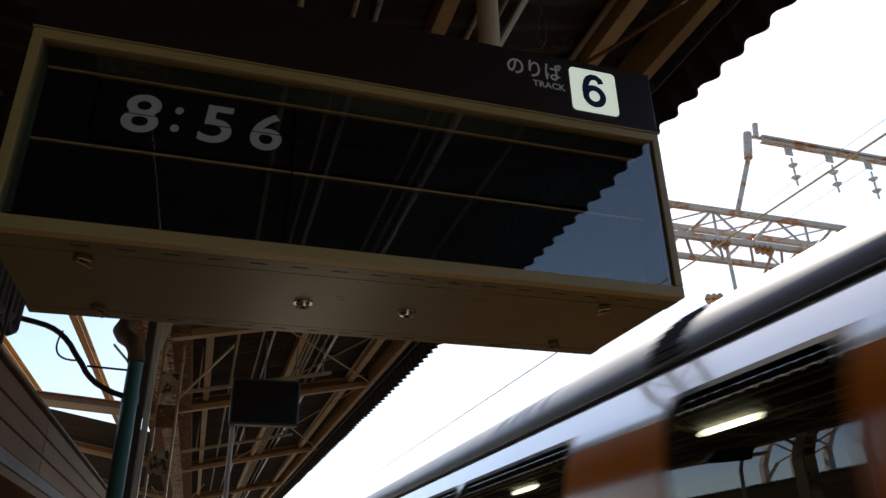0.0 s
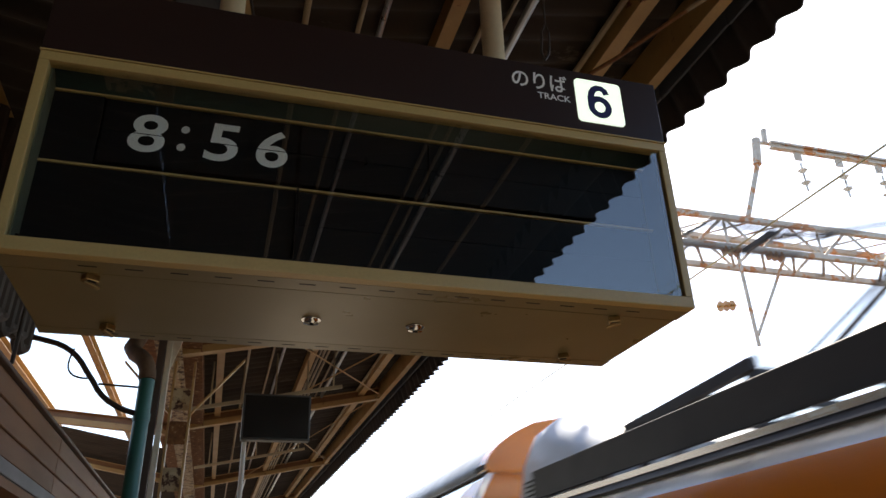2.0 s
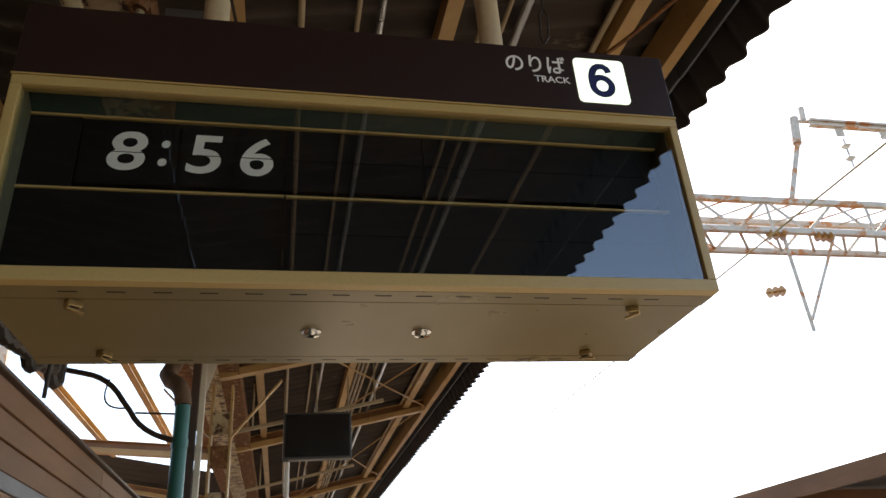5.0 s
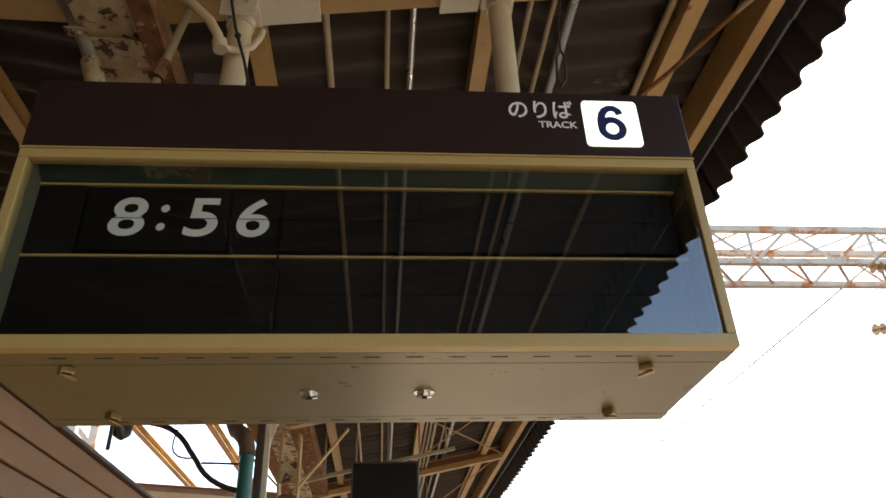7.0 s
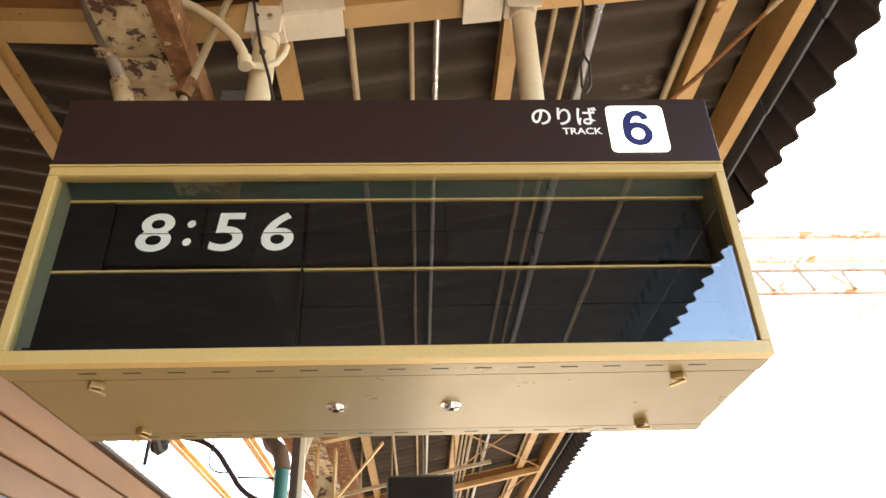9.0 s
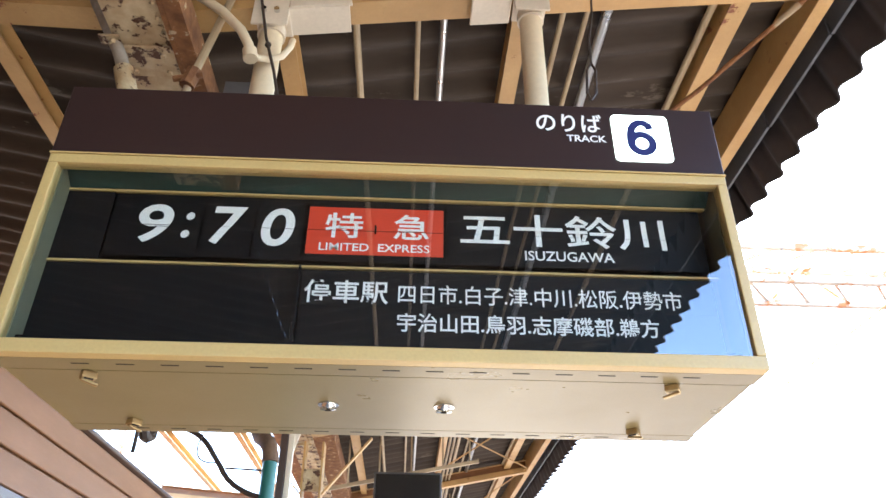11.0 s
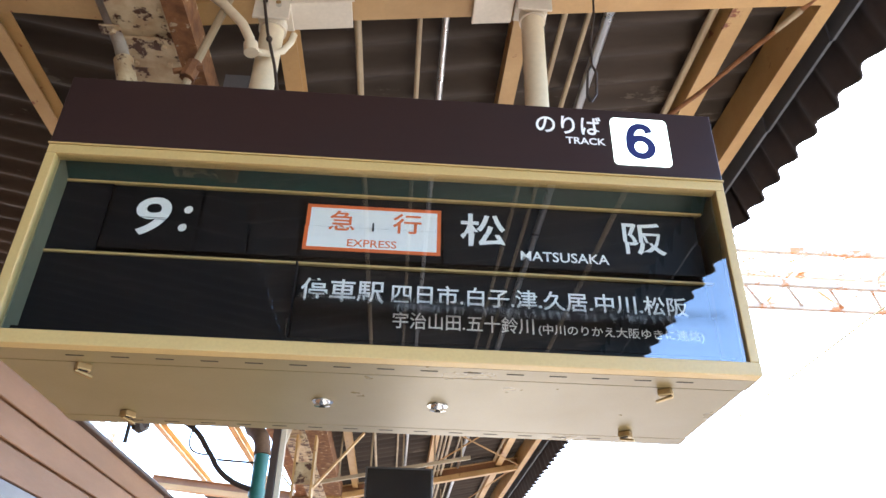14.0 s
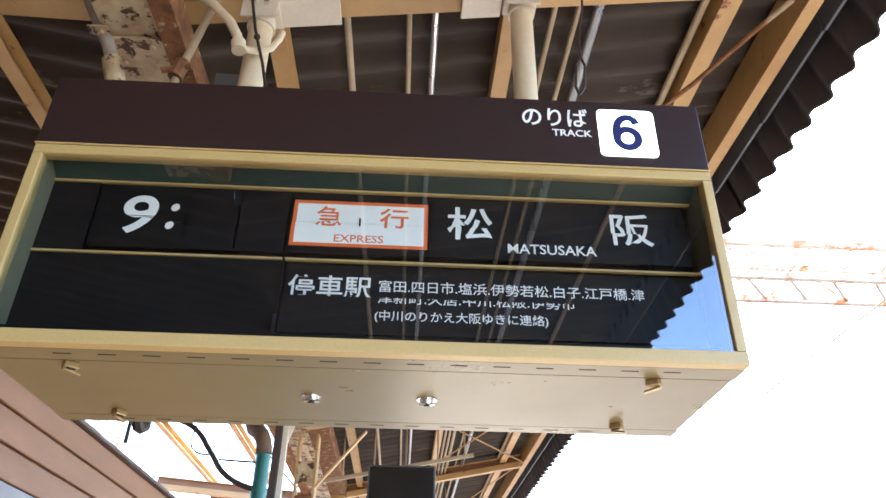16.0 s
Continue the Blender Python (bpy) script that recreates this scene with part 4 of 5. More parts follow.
tube(bm, curve_points((0, 0, 2.86), (0, 0, 2.99), (-0.10, 0.10, 3.05), 5) + [(-0.14, 0.2, 3.12), (-0.10, 0.3, 3.26)], 0.052, 12)
part("elbow", bm, WRAP, downpipe, "brown wrapped elbow", True)
bm = bmesh.new()
tube(bm, [(-1.75, 3.3, 3.13), (-1.55, 3.3, 3.10)] + curve_points((-1.388, 3.3, 3.065), (-1.24, 3.3, 3.04), (-1.153, 3.3, 2.895), 6)
     + curve_points((-1.10, 3.3, 2.825), (-1.03, 3.3, 2.69), (-0.84, 3.3, 2.645), 6), 0.017, 12)
solid("drooping_cable", bm, CABLE, "thick dark cable that droops to the downpipe", "cable", smooth=True)
bm = bmesh.new()
tube(bm, curve_points((-1.235, 3.28, 3.02), (-1.30, 3.27, 2.83), (-1.13, 3.28, 2.84), 10), 0.006, 6)
solid("cable_loop", bm, CABLE, "thin loop of dark cable", "cable")
bm = bmesh.new()
rod(bm, (-1.07, 3.3, 2.815), (-0.845, 3.3, 2.805), 0.007, sides=8)
solid("stay_wire", bm, CABLE, "short dark stay wire from the cable to the downpipe", "wire")

# lamp rails, racks of conduits and hangers further along the canopy
for yb in (3.3, 5.2, 8.2):
    bm = bmesh.new()
    for x in (-0.45, -0.18, 0.10, 0.38, 0.62):
        rod(bm, (x, yb, roof_z(x) - 0.02), (x, yb, roof_z(x) - 0.42), 0.008, sides=8)
    bar(bm, (-0.62, yb, roof_z(-0.62) - 0.42), (0.70, yb, roof_z(0.70) - 0.42), 0.03, 0.03)
    solid("hanger_rack", bm, CONDUIT, "cream-painted hanger rack of rods below the roof", "rack", "hanger racks")
for x, r in ((0.46, 0.012), (0.50, 0.012), (0.54, 0.012)):
    bm = bmesh.new()
    rod(bm, (x, 2.2, roof_z(x) - 0.12), (x, 20, roof_z(x) - 0.12), r, sides=8)
    solid("conduit", bm, CONDUIT, "cream-painted conduit under the roof", "conduit", "roof conduits", smooth=True)
for ya, yc in ((4.25, 6.85), (6.85, 11.2)):
    bm = bmesh.new()
    rod(bm, (0.1, ya, roof_z(0.1) - 0.18), (1.40, yc, roof_z(1.4) - 0.18), 0.008, sides=6)
    rod(bm, (1.40, ya, roof_z(1.4) - 0.18), (0.1, yc, roof_z(0.1) - 0.18), 0.008, sides=6)
    solid("cross_brace", bm, STEEL, "thin rusty cross bracing below the roof", "brace", "roof bracing")

# ---- monitor on its pole ----
monitor = thing("monitor", (0.070, 4.335, 0.06), "dark flat information monitor, switched off, on a pale pole", "monitor")
bm = bmesh.new()
box(bm, -0.258, 0.258, 0.0, 0.09, 2.655, 3.01, 0.008, 2)
case = part("case", bm, CASE, monitor)
bm = bmesh.new()
box(bm, -0.243, 0.243, -0.003, 0.0005, 2.672, 2.994)
part("screen", bm, SCREEN, case)
bm = bmesh.new()
rod(bm, (-0.225, 0.11, -0.06), (-0.225, 0.11, 2.95), 0.019, sides=14)
box(bm, -0.26, -0.19, 0.088, 0.135, 2.70, 2.95)
part("pole", bm, PLATE, monitor, smooth=True)

# ---- catenary gantry over the tracks ----
gantry = thing("catenary_gantry", (0, 7.5, 0), "rusty galvanised lattice gantry over the tracks", "gantry")
GX0, GX1, GZ0, GZ1, GD = -3.9, 19.0, 6.64, 7.19, 0.70
for yy in (0.0, GD):
    for z in (GZ0, GZ1):
        bm = bmesh.new()
        box(bm, GX0, GX1, yy - 0.045, yy - 0.035, z - 0.045, z + 0.045)
        box(bm, GX0, GX1, yy - 0.035, yy + 0.045, z - 0.045, z - 0.035)
        part("chord", bm, TRUSS, gantry)
n = int((GX1 - GX0) / 0.62)
for i in range(n):
    xa, xb = GX0 + 0.62 * i, GX0 + 0.62 * (i + 1)
    lo, hi = (GZ0, GZ1) if i % 2 else (GZ1, GZ0)
    braces = [((xa, 0, lo), (xb, 0, hi), 0.012, 0.05), ((xa, GD, lo), (xb, GD, hi), 0.012, 0.05),
              ((xa, 0, GZ0), (xb, GD, GZ0), 0.045, 0.012), ((xa, GD, GZ1), (xb, 0, GZ1), 0.045, 0.012)]
    if i % 3 == 0:
        braces.append(((xa, 0, GZ0), (xa, 0, GZ1), 0.05, 0.012))
    for a, b, w, h in braces:
        bm = bmesh.new()
        bar(bm, a, b, w, h)
        part("lattice_bar", bm, TRUSS, gantry)
for x in (GX0, GX1):
    bm = bmesh.new()
    for dy in (0, GD):
        for dx in (-0.3, 0.3):
            box(bm, x + dx - 0.05, x + dx + 0.05, dy - 0.05, dy + 0.05, -1.1, GZ1 + 0.1)
    mast = part("mast", bm, TRUSS, gantry)
    for i in range(12):
        s = 1 if i % 2 else -1
        for dy in (0, GD):
            bm = bmesh.new()
            bar(bm, (x - 0.3 * s, dy, -1.0 + 0.66 * i), (x + 0.3 * s, dy, -0.34 + 0.66 * i), 0.012, 0.06)
            part("mast_lacing", bm, TRUSS, mast)
bm = bmesh.new()
rod(bm, (7.75, 0, GZ1), (8.24, 0, 8.36), 0.045, sides=10)
rod(bm, (8.24, 0, 8.36), (8.34, 0, 8.90), 0.075, sides=8)
rod(bm, (8.34, 0, 8.84), (8.80, 0, 8.84), 0.03, sides=8)
rod(bm, (8.52, 0, 8.84), (8.56, 0, 9.14), 0.05, sides=8)
part("upper_post", bm, TRUSS, gantry)
bm = bmesh.new()
box(bm, 8.63, 13.2, -0.05, 0.05, 8.86, 8.90)
box(bm, 8.63, 13.2, -0.05, 0.05, 8.76, 8.79)
box(bm, 8.63, 13.2, -0.01, 0.01, 8.79, 8.86)
for x in (9.18, 10.09, 11.0):
    bar(bm, (x, 0, 8.78), (x, 0, 8.58), 0.16, 0.02)
part("upper_arm", bm, TRUSS, gantry)
for a, b, r in (((7.40, 0, GZ0), (7.42, 0, 4.97), 0.030), ((8.36, 0, GZ0), (7.45, 0, 5.15), 0.026),
                ((12.6, 0, GZ1), (13.1, 0, 8.8), 0.03), ((11.0, 0, GZ1), (13.0, 0, 8.0), 0.02)):
    bm = bmesh.new()
    rod(bm, a, b, r, sides=8)
    part("hanger", bm, TRUSS, gantry)


def insulator(x, z, discs, tip=(0, 0, -1), gap=0.11, glaze=PORCELAIN, label="brown porcelain insulator"):
    bm = bmesh.new()
    d = Vector(tip).normalized()
    for k in range(discs):
        p = Vector((x, -0.02, z)) + d * (gap * k + 0.10)
        rod(bm, p, p + d * 0.045, 0.085, 0.04, 14)
        rod(bm, p - d * gap * 0.6, p + d * gap * 0.7, 0.018, sides=8)
    part("insulator", bm, glaze, gantry, label, True)


for x in (9.18, 10.09, 11.0):
    insulator(x, 8.46, 2, gap=0.25, glaze=PALE, label="pale porcelain insulator")
insulator(7.05, 6.55, 3, (1, 0, 0))
insulator(7.9, 6.55, 3, (1, 0, 0))
insulator(6.75, 5.55, 3, (1, 0, 0.15))
insulator(12.9, 8.75, 4, (0, 0, -1))
for x, z, r in ((3.85, 4.30, 0.009), (9.18, 8.05, 0.004), (10.09, 8.05, 0.004)):
    bm = bmesh.new()
    rod(bm, (x, -40, z), (x, 90, z), r, sides=6)
    solid("overhead_wire", bm, WIRE, "thin bronze overhead catenary wire", "wire", "catenary wires")

# second gantry behind, seen in the glass
copy_thing(gantry, pose(0, -24.0, 0))

# ---- canopy of the next platform, across the tracks ----
canopy = thing("opposite_canopy", (0, 0, 0), "tan timber and steel canopy of the next platform", "canopy")
CX, CZ = 6.5, 2.69
bm = bmesh.new()
box(bm, CX, CX + 0.10, -30, 60, CZ, CZ + 0.22)
part("eave_board", bm, PLANK, canopy)
bm = bmesh.new()
box(bm, CX + 0.10, CX + 5.0, -30, 60, CZ + 0.14, CZ + 0.20)
part("roof_deck", bm, SLATE, canopy)
for i in range(22):
    bm = bmesh.new()
    bar(bm, (CX + 0.1, -28 + 4 * i, CZ + 0.05), (CX + 5.0, -28 + 4 * i, CZ - 0.10), 0.12, 0.16)
    part("rafter", bm, PLANK, canopy)
for i in range(7):
    bm = bmesh.new()
    box(bm, CX + 2.4, CX + 2.6, -28 + 12 * i, -27.8 + 12 * i, -1.1, CZ + 0.14)
    part("post", bm, PLANK, canopy)

# ---- the train: two cars that run away along the platform ----
SIDE, MID, SPEED = 1.63, 3.03, 7.68


def strip(bm, profile, y0, y1, mirror=True):
    """Extrudes an open x-z profile along y, on both flanks of the car."""
    for s in ((1, -1) if mirror else (1,)):
        ps = [(x if s == 1 else 2 * MID - x, z) for x, z in profile]
        a = [bm.verts.new((x, y0, z)) for x, z in ps]
        b = [bm.verts.new((x, y1, z)) for x, z in ps]
        for i in range(len(ps) - 1):
            bm.faces.new((a[i], a[i + 1], b[i + 1], b[i]))


def wall(bm, y0, y1, z0, z1):
    for x in (SIDE, 2 * MID - SIDE - 0.06):
        box(bm, x, x + 0.06, y0, y1, z0, z1)


def window_ring(bm, y0, y1, z0, z1, r=0.10, w=0.022):
    inner, outer = [], []
    for cy, cz, a0 in ((y1 - r, z1 - r, 0), (y0 + r, z1 - r, 90), (y0 + r, z0 + r, 180), (y1 - r, z0 + r, 270)):
        for i in range(7):
            a = radians(a0 + 15 * i)
            inner.append((cy + (r - w) * math.cos(a), cz + (r - w) * math.sin(a)))
            outer.append((cy + r * math.cos(a), cz + r * math.sin(a)))
    rings = [[bm.verts.new((SIDE + o, y, z)) for y, z in ring] for ring, o in ((inner, -0.006), (outer, -0.006), (outer, 0.01), (inner, 0.01))]
    n = len(inner)
    for k in range(4):
        p, q = rings[k], rings[(k + 1) % 4]
        for i in range(n):
            j = (i + 1) % n
            bm.faces.new((p[i], p[j], q[j], q[i]))


def corner_fill(bm, y0, y1, z0, z1, r=0.10):
    """Closes the square corners of an opening round its ring."""
    for cy, cz, sy, sz in ((y1, z1, -1, -1), (y0, z1, 1, -1), (y0, z0, 1, 1), (y1, z0, -1, 1)):
        o = bm.verts.new((SIDE + 0.002, cy, cz))
        arc = [bm.verts.new((SIDE + 0.002, cy + sy * (r - r * math.sin(radians(15 * i))), cz + sz * (r - r * math.cos(radians(15 * i))))) for i in range(7)]
        for i in range(6):
            bm.faces.new((o, arc[i], arc[i + 1]))


def train_car(front, length, windows, split, top, label, tail):
    """A car whose front end is at y = front; split is the height of the colour change, top that of the gutter."""
    car = thing("train_car", (0, 0, 0), label, "train car", "train cars")
    back = front - length
    sill, head = 1.30, split + 0.082
    bm = bmesh.new()
    wall(bm, back, front, -0.2, sill)
    gaps, y = [], back
    for w0, w1 in sorted(windows):
        gaps.append((y, w0))
        y = w1
    gaps.append((y, front))
    for a, b in gaps:
        if b - a > 0.02:
            wall(bm, a, b, sill, split)
    box(bm, SIDE + 0.06, 2 * MID - SIDE - 0.06, front - 0.05, front, -0.15, top)
    box(bm, SIDE + 0.06, 2 * MID - SIDE - 0.06, back, back + 0.05, -0.15, top)
    for w0, w1 in windows:
        corner_fill(bm, w0, w1, sill, head)
    part("lower_body", bm, ORANGE_PAINT, car, "glossy orange lower body", False)
    for x in (SIDE, 2 * MID - SIDE - 0.06):
        bm = bmesh.new()
        for a, b in gaps:
            if b - a > 0.02:
                box(bm, x, x + 0.06, a, b, split + 0.001, head + 0.002)
        box(bm, x, x + 0.06, back, front, head, top)
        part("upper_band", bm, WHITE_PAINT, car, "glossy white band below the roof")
    for k, (w0, w1) in enumerate(sorted(windows)):
        bm = bmesh.new()
        window_ring(bm, w0, w1, sill, head)
        ring = part("window_frame", bm, RUBBER, car)
        bm = bmesh.new()
        bm.faces.new([bm.verts.new(p) for p in ((SIDE + 0.012, w0, sill), (SIDE + 0.012, w1, sill), (SIDE + 0.012, w1, head), (SIDE + 0.012, w0, head))])
        p = part("window_pane", bm, TINTED, ring, "tinted train window")
        p.visible_shadow = False
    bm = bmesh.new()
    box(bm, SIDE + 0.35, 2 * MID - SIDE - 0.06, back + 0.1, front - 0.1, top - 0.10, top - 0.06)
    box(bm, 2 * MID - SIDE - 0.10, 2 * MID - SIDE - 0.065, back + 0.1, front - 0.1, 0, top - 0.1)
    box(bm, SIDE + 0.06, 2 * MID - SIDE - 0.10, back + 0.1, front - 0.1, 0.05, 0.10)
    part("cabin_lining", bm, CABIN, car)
    y = back + 0.8
    while y < front - 1.0:
        bm = bmesh.new()
        box(bm, MID - 0.55, MID - 0.50, y, y + 0.42, top - 0.13, top - 0.105)
        part("cabin_lamp", bm, LAMP_GLOW, car, "lit fluorescent cabin lamp")
        bm = bmesh.new()
        box(bm, SIDE + 0.25, SIDE + 1.10, y + 0.4, y + 0.55, 0.4, 1.62, 0.04)
        part("seat_back", bm, SEAT, car, "olive cloth seat back")
        y += 1.35
    bm = bmesh.new()
    strip(bm, [(SIDE - 0.012, top - 0.004), (SIDE - 0.02, top + 0.004), (SIDE - 0.012, top + 0.014), (SIDE + 0.02, top + 0.016)], back, front)
    part("gutter", bm, RUBBER, car)
    return car


# first car
CAR_A = train_car(14.0, 25.4, [(2.06, 3.9), (3.96, 6.0), (6.06, 8.1), (8.16, 12.5), (0.19, 1.18), (-2.25, -1.2), (-4.75, -3.2), (-6.6, -4.8), (-8.45, -6.65), (-10.6, -8.5)],
                  2.222, 2.437, "orange and white express train car with a smooth grey roof", True)
bm = bmesh.new()
strip(bm, [(SIDE + 0.03, 2.439), (SIDE, 2.455), (SIDE - 0.006, 2.49), (SIDE + 0.010, 2.535), (SIDE + 0.05, 2.592), (SIDE + 0.11, 2.650), (SIDE + 0.19, 2.707),
           (SIDE + 0.28, 2.755), (SIDE + 0.5, 2.83), (SIDE + 0.9, 2.885), (MID, 2.895)], -11.26, 14.0)
part("roof", bm, ROOF_GREY, CAR_A, "smooth grey curved roof", True)
for k, (dx, z) in enumerate(((-0.004, 2.485), (0.010, 2.53), (0.042, 2.577), (0.082, 2.62), (0.132, 2.662), (0.195, 2.705))):
    bm = bmesh.new()
    bar(bm, (SIDE + dx, 1.20, z), (SIDE + dx, 1.44, z), 0.035, 0.028)
    part("vent_slat", bm, RUBBER, CAR_A, "black slotted roof vent")
# rounded orange end that sweeps up over the roof edge
bm = bmesh.new()
side_line = [(-10.75, 2.2145), (-10.85, 2.30), (-11.0, 2.37), (-11.15, 2.41)]
for x in (SIDE - 0.004, 2 * MID - SIDE + 0.004):
    low = [bm.verts.new((x, -11.42, z)) for _, z in side_line]
    up = [bm.verts.new((x, y, z)) for y, z in side_line]
    for i in range(3):
        bm.faces.new((low[i], low[i + 1], up[i + 1], up[i]))
prof = [(SIDE + 0.026, 2.437), (SIDE - 0.004, 2.455), (SIDE - 0.010, 2.49), (SIDE + 0.006, 2.537), (SIDE + 0.046, 2.595), (SIDE + 0.106, 2.653),
        (SIDE + 0.187, 2.710), (SIDE + 0.278, 2.758), (SIDE + 0.5, 2.833), (SIDE + 0.9, 2.888), (MID, 2.898)]
strip(bm, prof, -11.42, -11.24)
ring = [(x, z) for x, z in prof] + [(2 * MID - x, z) for x, z in reversed(prof[:-1])]
bm.faces.new([bm.verts.new((x, -11.42, z)) for x, z in ring])
part("end_cap", bm, ORANGE_PAINT, CAR_A, "orange rounded car end", True)
bm = bmesh.new()
box(bm, SIDE - 0.012, SIDE + 0.05, -11.40, -11.16, 2.47, 2.505)
part("end_slot", bm, RUBBER, CAR_A)
bm = bmesh.new()
for i in range(5):
    box(bm, SIDE + 0.45, 2 * MID - SIDE - 0.45, -11.78 + 0.07 * i, -11.73 + 0.07 * i, -0.1, 2.25, 0.01)
part("gangway_bellows", bm, RUBBER, CAR_A, "black gangway bellows")

# second car
FRONT = -11.85
CAR_B = train_car(FRONT, 20.3, [(FRONT - 19.5, FRONT - 17.8)], 1.975, 2.045, "orange and white express train car with shrouded roof equipment", False)
bm = bmesh.new()
strip(bm, [(SIDE + 0.005, 2.06), (SIDE + 0.02, 2.085), (SIDE + 0.05, 2.09)], FRONT - 20.3, FRONT)
part("roof_edge", bm, SHROUD, CAR_B)
bm = bmesh.new()
strip(bm, [(SIDE + 0.02, 2.092), (SIDE + 0.015, 2.12), (SIDE + 0.06, 2.125)], FRONT - 20.3, FRONT)
part("edge_rail", bm, ALU, CAR_B, "bright aluminium edge rail")
bm = bmesh.new()
box(bm, SIDE + 0.04, 2 * MID - SIDE - 0.04, FRONT - 20.3, FRONT, 2.05, 2.10)
part("roof", bm, SHROUD, CAR_B, "dark flat roof deck")
bm = bmesh.new()
for x in (SIDE + 0.07, 2 * MID - SIDE - 0.09):
    box(bm, x, x + 0.02, FRONT - 9.2, FRONT - 0.25, 2.155, 2.335, 0.004)
    for i in range(12):
        box(bm, x + 0.002, x + 0.018, FRONT - 0.5 - 0.75 * i, FRONT - 0.42 - 0.75 * i, 2.10, 2.16)
part("shroud_wall", bm, SHROUD, CAR_B, "dark brown roof shroud wall")
bm = bmesh.new()
flank = [(0.04, 2.10), (0.02, 2.40), (-0.06, 2.56), (-0.20, 2.66), (-0.42, 2.68), (-1.30, 2.36), (-1.30, 2.10)]
for x0, x1, inset in ((SIDE + 0.11, SIDE + 0.27, 0.0),):
    rows = []
    for x, drop in ((SIDE + 0.10, 0.16), (SIDE + 0.15, 0.07), (SIDE + 0.26, 0.0), (2 * MID - SIDE - 0.26, 0.0), (2 * MID - SIDE - 0.15, 0.07), (2 * MID - SIDE - 0.10, 0.16)):
        rows.append([bm.verts.new((x, FRONT + y, z if z < 2.2 else z - drop)) for y, z in flank])
    for p, q in zip(rows, rows[1:]):
        for i in range(len(flank) - 1):
            bm.faces.new((p[i], p[i + 1], q[i + 1], q[i]))
    bm.faces.new(rows[0])
    bm.faces.new(rows[-1])
cowl = part("front_cowl", bm, COWL, CAR_B, "rounded light grey roof cowl", True)
bm = bmesh.new()
for i in range(5):
    box(bm, SIDE + 0.094, SIDE + 0.101, FRONT - 0.22, FRONT - 0.06, 2.16 + 0.03 * i, 2.172 + 0.03 * i)
part("cowl_louvre", bm, RUBBER, cowl)
# pantograph
panto = new("pantograph")
panto.parent = CAR_B
panto.location = (MID, FRONT - 2.0, 2.10)
tagged(panto, "dark grey single-arm pantograph raised to the wire")
PT = MID - (SIDE + 0.25)
for s in (-1, 1):
    bm = bmesh.new()
    bar(bm, (s * PT, -0.42, 0.36), (s * PT, 0.78, 0.30), 0.05, 0.055)
    for yy in (-0.35, 0.6):
        rod(bm, (s * PT, yy, 0), (s * PT, yy, 0.31), 0.045, sides=10)
    part("base_rail", bm, SHROUD, panto)
bm = bmesh.new()
for yy in (-0.35, 0.1, 0.6):
    bar(bm, (-PT, yy, 0.33), (PT, yy, 0.33), 0.05, 0.05)
part("base_beam", bm, SHROUD, panto)
bm = bmesh.new()
rod(bm, (0, 0.55, 0.36), (0, -0.85, 0.95), 0.024, sides=10)
rod(bm, (0, -0.85, 0.95), (0, 0.35, 1.39), 0.015, sides=10)
rod(bm, (-0.25, 0.5, 0.36), (-0.05, -0.8, 0.93), 0.015, sides=8)
part("arm", bm, SHROUD, panto)
bm = bmesh.new()
for dy in (-0.14, 0.14):
    bar(bm, (-0.6, 0.35 + dy, 1.405), (0.6, 0.35 + dy, 1.405), 0.04, 0.03)
    for s in (-1, 1):
        rod(bm, (0.6 * s, 0.35 + dy, 1.405), (0.85 * s, 0.35 + dy, 1.305), 0.014, sides=8)
bar(bm, (0, 0.2, 1.38), (0, 0.5, 1.38), 0.04, 0.03)
part("collector_head", bm, SHROUD, panto)
# roof boxes and air conditioners
bm = bmesh.new()
box(bm, SIDE + 0.15, SIDE + 0.5, FRONT - 9.62, FRONT - 9.25, 2.335, 2.53, 0.03, 2)
part("roof_box", bm, COWL, CAR_B, "small light grey roof box")
bm = bmesh.new()
box(bm, SIDE + 0.09, SIDE + 1.2, FRONT - 10.05, FRONT - 9.1, 2.12, 2.33, 0.02)
part("roof_tray", bm, SHROUD, CAR_B)
bm = bmesh.new()
box(bm, SIDE + 0.08, 2 * MID - SIDE - 0.08, FRONT - 19.8, FRONT - 9.9, 2.10, 2.195, 0.01)
part("unit_plinth", bm, ROOF_GREY, CAR_B)
y = FRONT - 11.01
bm = bmesh.new()
box(bm, SIDE + 0.12, 2 * MID - SIDE - 0.12, FRONT - 10.99, FRONT - 10.08, 2.196, 2.325, 0.015)
part("cooler_louvre", bm, SHROUD, CAR_B)
for i in range(6):
    bm = bmesh.new()
    box(bm, SIDE + 0.12, 2 * MID - SIDE - 0.12, y - 1.30, y - 0.66, 2.196, 2.325, 0.015)
    part("cooler_louvre", bm, material("blue_grey_louvre", (0.19, 0.21, 0.26), 0.6, scale=4, grain=60, bump=0.06) if i == 0 else bpy.data.materials["blue_grey_louvre"], CAR_B)
    bm = bmesh.new()
    box(bm, SIDE + 0.11, 2 * MID - SIDE - 0.11, y - 0.658, y, 2.196, 2.335, 0.015)
    part("cooler_cowl", bm, COWL, CAR_B)
    y -= 1.32
# the cars at full size: flanks curve in above the sill, the body ends at the loading gauge
GROW, HUB = 1.4, Vector((-0.305, -1.465, 1.547))


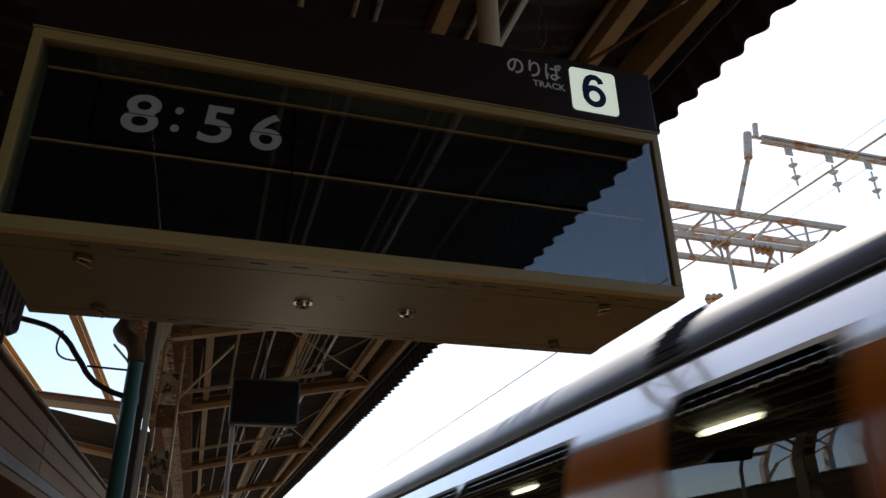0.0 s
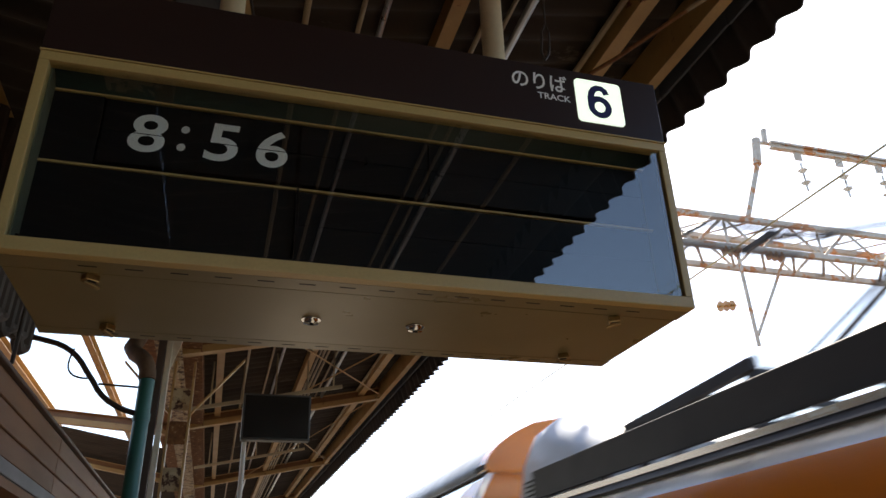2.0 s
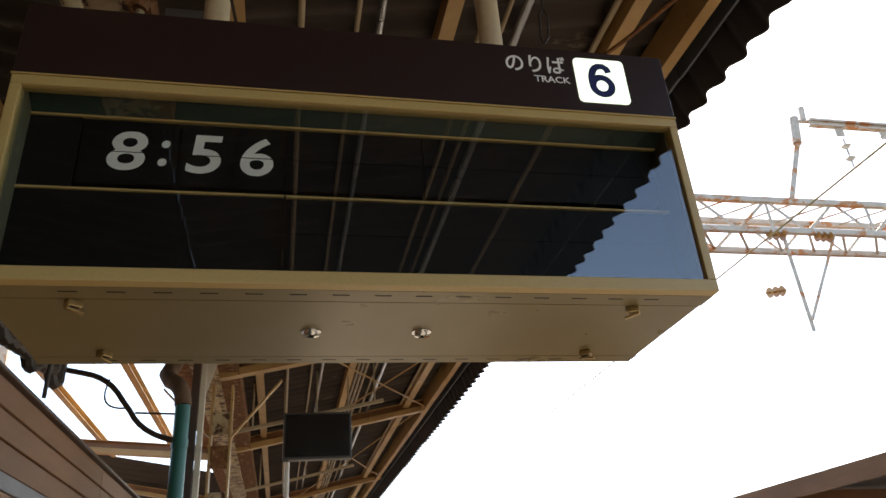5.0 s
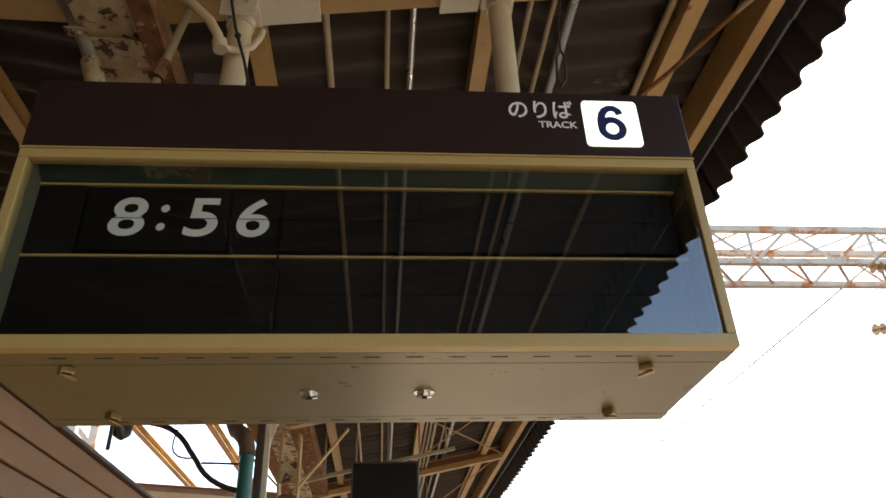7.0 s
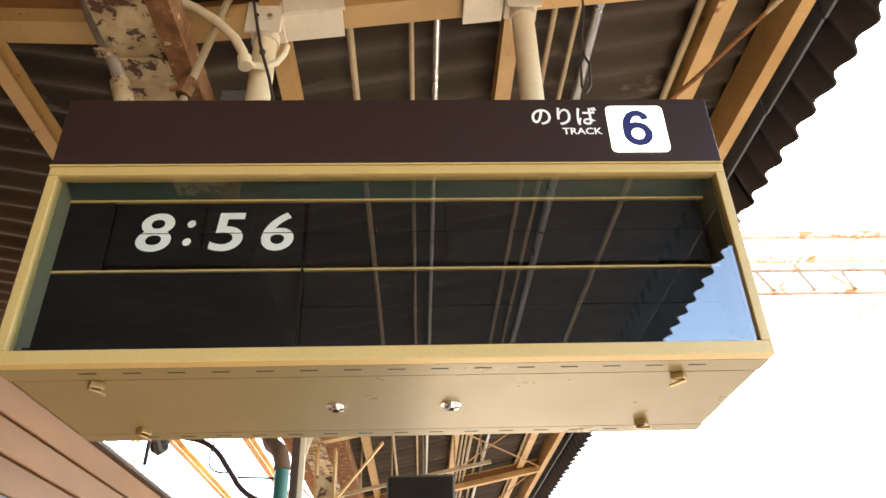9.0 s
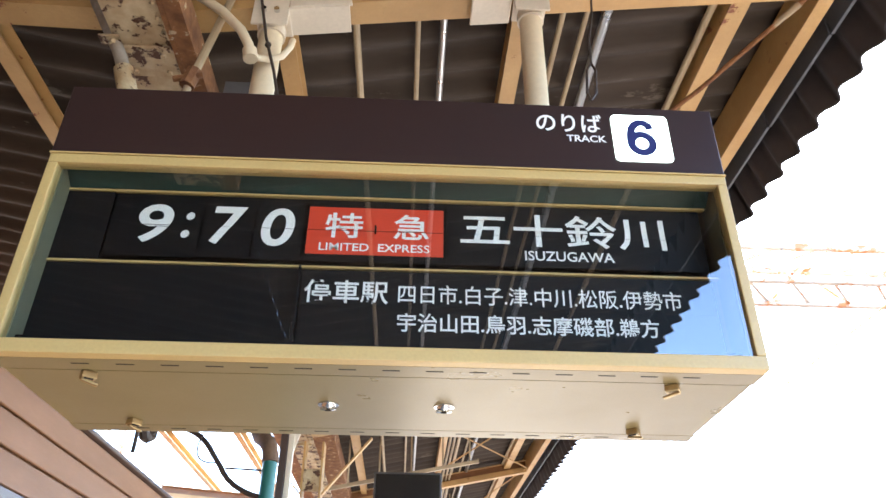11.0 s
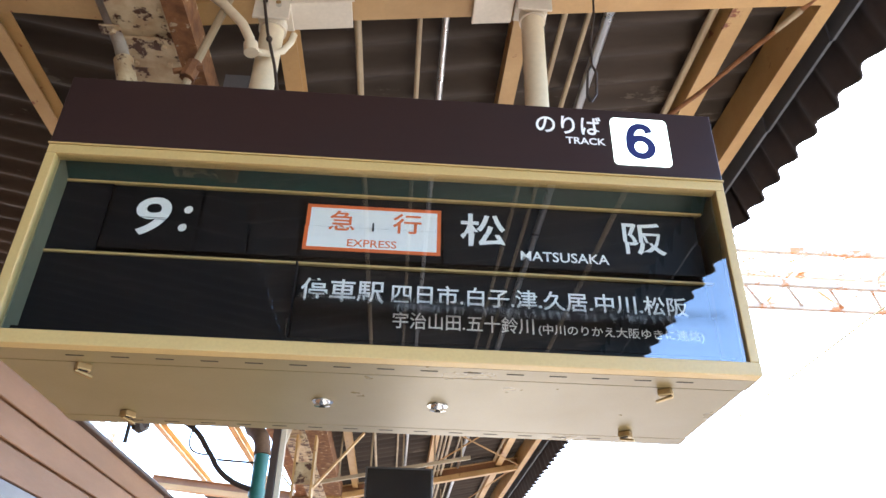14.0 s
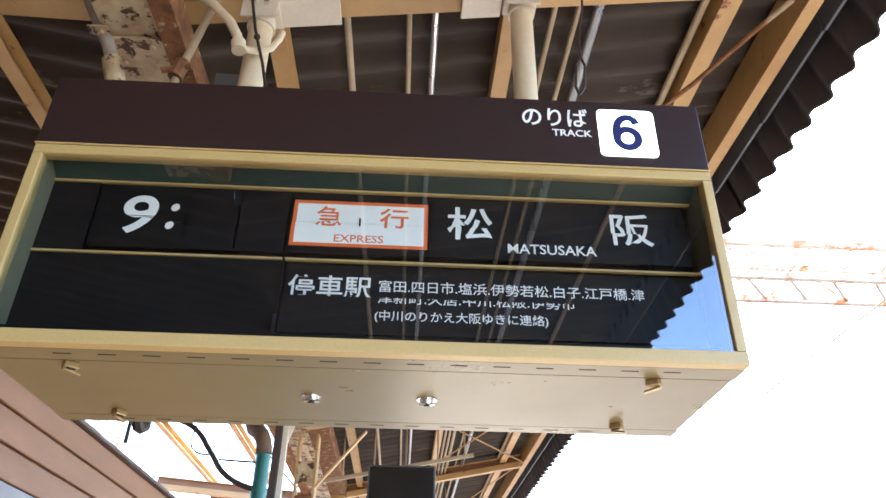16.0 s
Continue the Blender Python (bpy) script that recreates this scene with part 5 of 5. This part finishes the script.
def full_size(p, top, knee, lean):
    """Lean is the slope of the flank at the height knee; it grows towards the gutter."""
    q = p - HUB
    if p.z < top:
        u, w = max(p.z, knee - 0.22) - knee, top - knee
        out = (lean * w + w * w - lean * u - u * u) * (1 if p.x < MID else -1)
        q.z *= (q.x - out) / q.x
        q.x -= out
    q = HUB + q * GROW
    if q.x > 2.71:
        q.x = 2.71 + (q.x - 2.71) * 0.72
    return q


for car, top, knee, lean in ((CAR_A, 2.437, 2.205, 0.44), (CAR_B, 2.045, 1.985, 0.60)):
    for ob in car.children_recursive:
        if ob.type == "MESH" and ob.parent is not panto:
            if ob.name.split(".")[0] in ("lower_body", "upper_band", "window_pane", "end_cap"):
                bm = bmesh.new()
                bm.from_mesh(ob.data)
                for i in range(9):
                    bmesh.ops.bisect_plane(bm, geom=bm.verts[:] + bm.edges[:] + bm.faces[:], plane_co=(0, 0, top - 0.02 - 0.06 * i), plane_no=(0, 0, 1))
                bm.to_mesh(ob.data)
                bm.free()
                for f in ob.data.polygons:
                    f.use_smooth = True
                ob.data.set_sharp_from_angle(angle=radians(20))
            for v in ob.data.vertices:
                v.co = full_size(v.co, top, knee, lean)
panto.location = full_size(panto.location, 0, 0, 0)
for ob in panto.children:
    for v in ob.data.vertices:
        v.co = Vector((v.co.x * 0.72, v.co.y, v.co.z)) * GROW
AXIS, RAIL_HALF = panto.location.x, 0.75
for car in (CAR_A, CAR_B):
    for yy in ((15.0, 12.5, -9.0, -11.5) if car is CAR_A else (-19.5, -22.0, -39.0, -41.5)):
        bm = bmesh.new()
        for x in (AXIS - RAIL_HALF - 0.06, AXIS + RAIL_HALF - 0.06):
            rod(bm, (x, yy, -0.62), (x + 0.12, yy, -0.62), 0.43, sides=24)
        rod(bm, (AXIS - RAIL_HALF, yy, -0.62), (AXIS + RAIL_HALF, yy, -0.62), 0.07, sides=10)
        part("wheelset", bm, RUBBER, car)
for x in (AXIS - RAIL_HALF, AXIS + RAIL_HALF):
    bm = bmesh.new()
    box(bm, x - 0.033, x + 0.033, -60, 140, -1.10, -1.05)
    solid("rail", bm, ZINC, "worn steel running rail", "rail", "running rails")


# ---- motion of the flaps and of the train ----
def motions():
    for car in (CAR_A, CAR_B):
        walk(car, [(0.1 * i, pose(0, SPEED * GROW * 0.1 * i, 0)) for i in range(161)])
    for flap, hinge, t in FLAP_KEYS:
        rows = [(0, 0), (t, 0), (t + 0.0334, 55), (t + 0.0667, 120), (t + 0.1, 180), (16.0, 180)]
        walk(flap, [(s, pose(0, 0.082, hinge, a, 0, 0)) for s, a in rows])


motions()
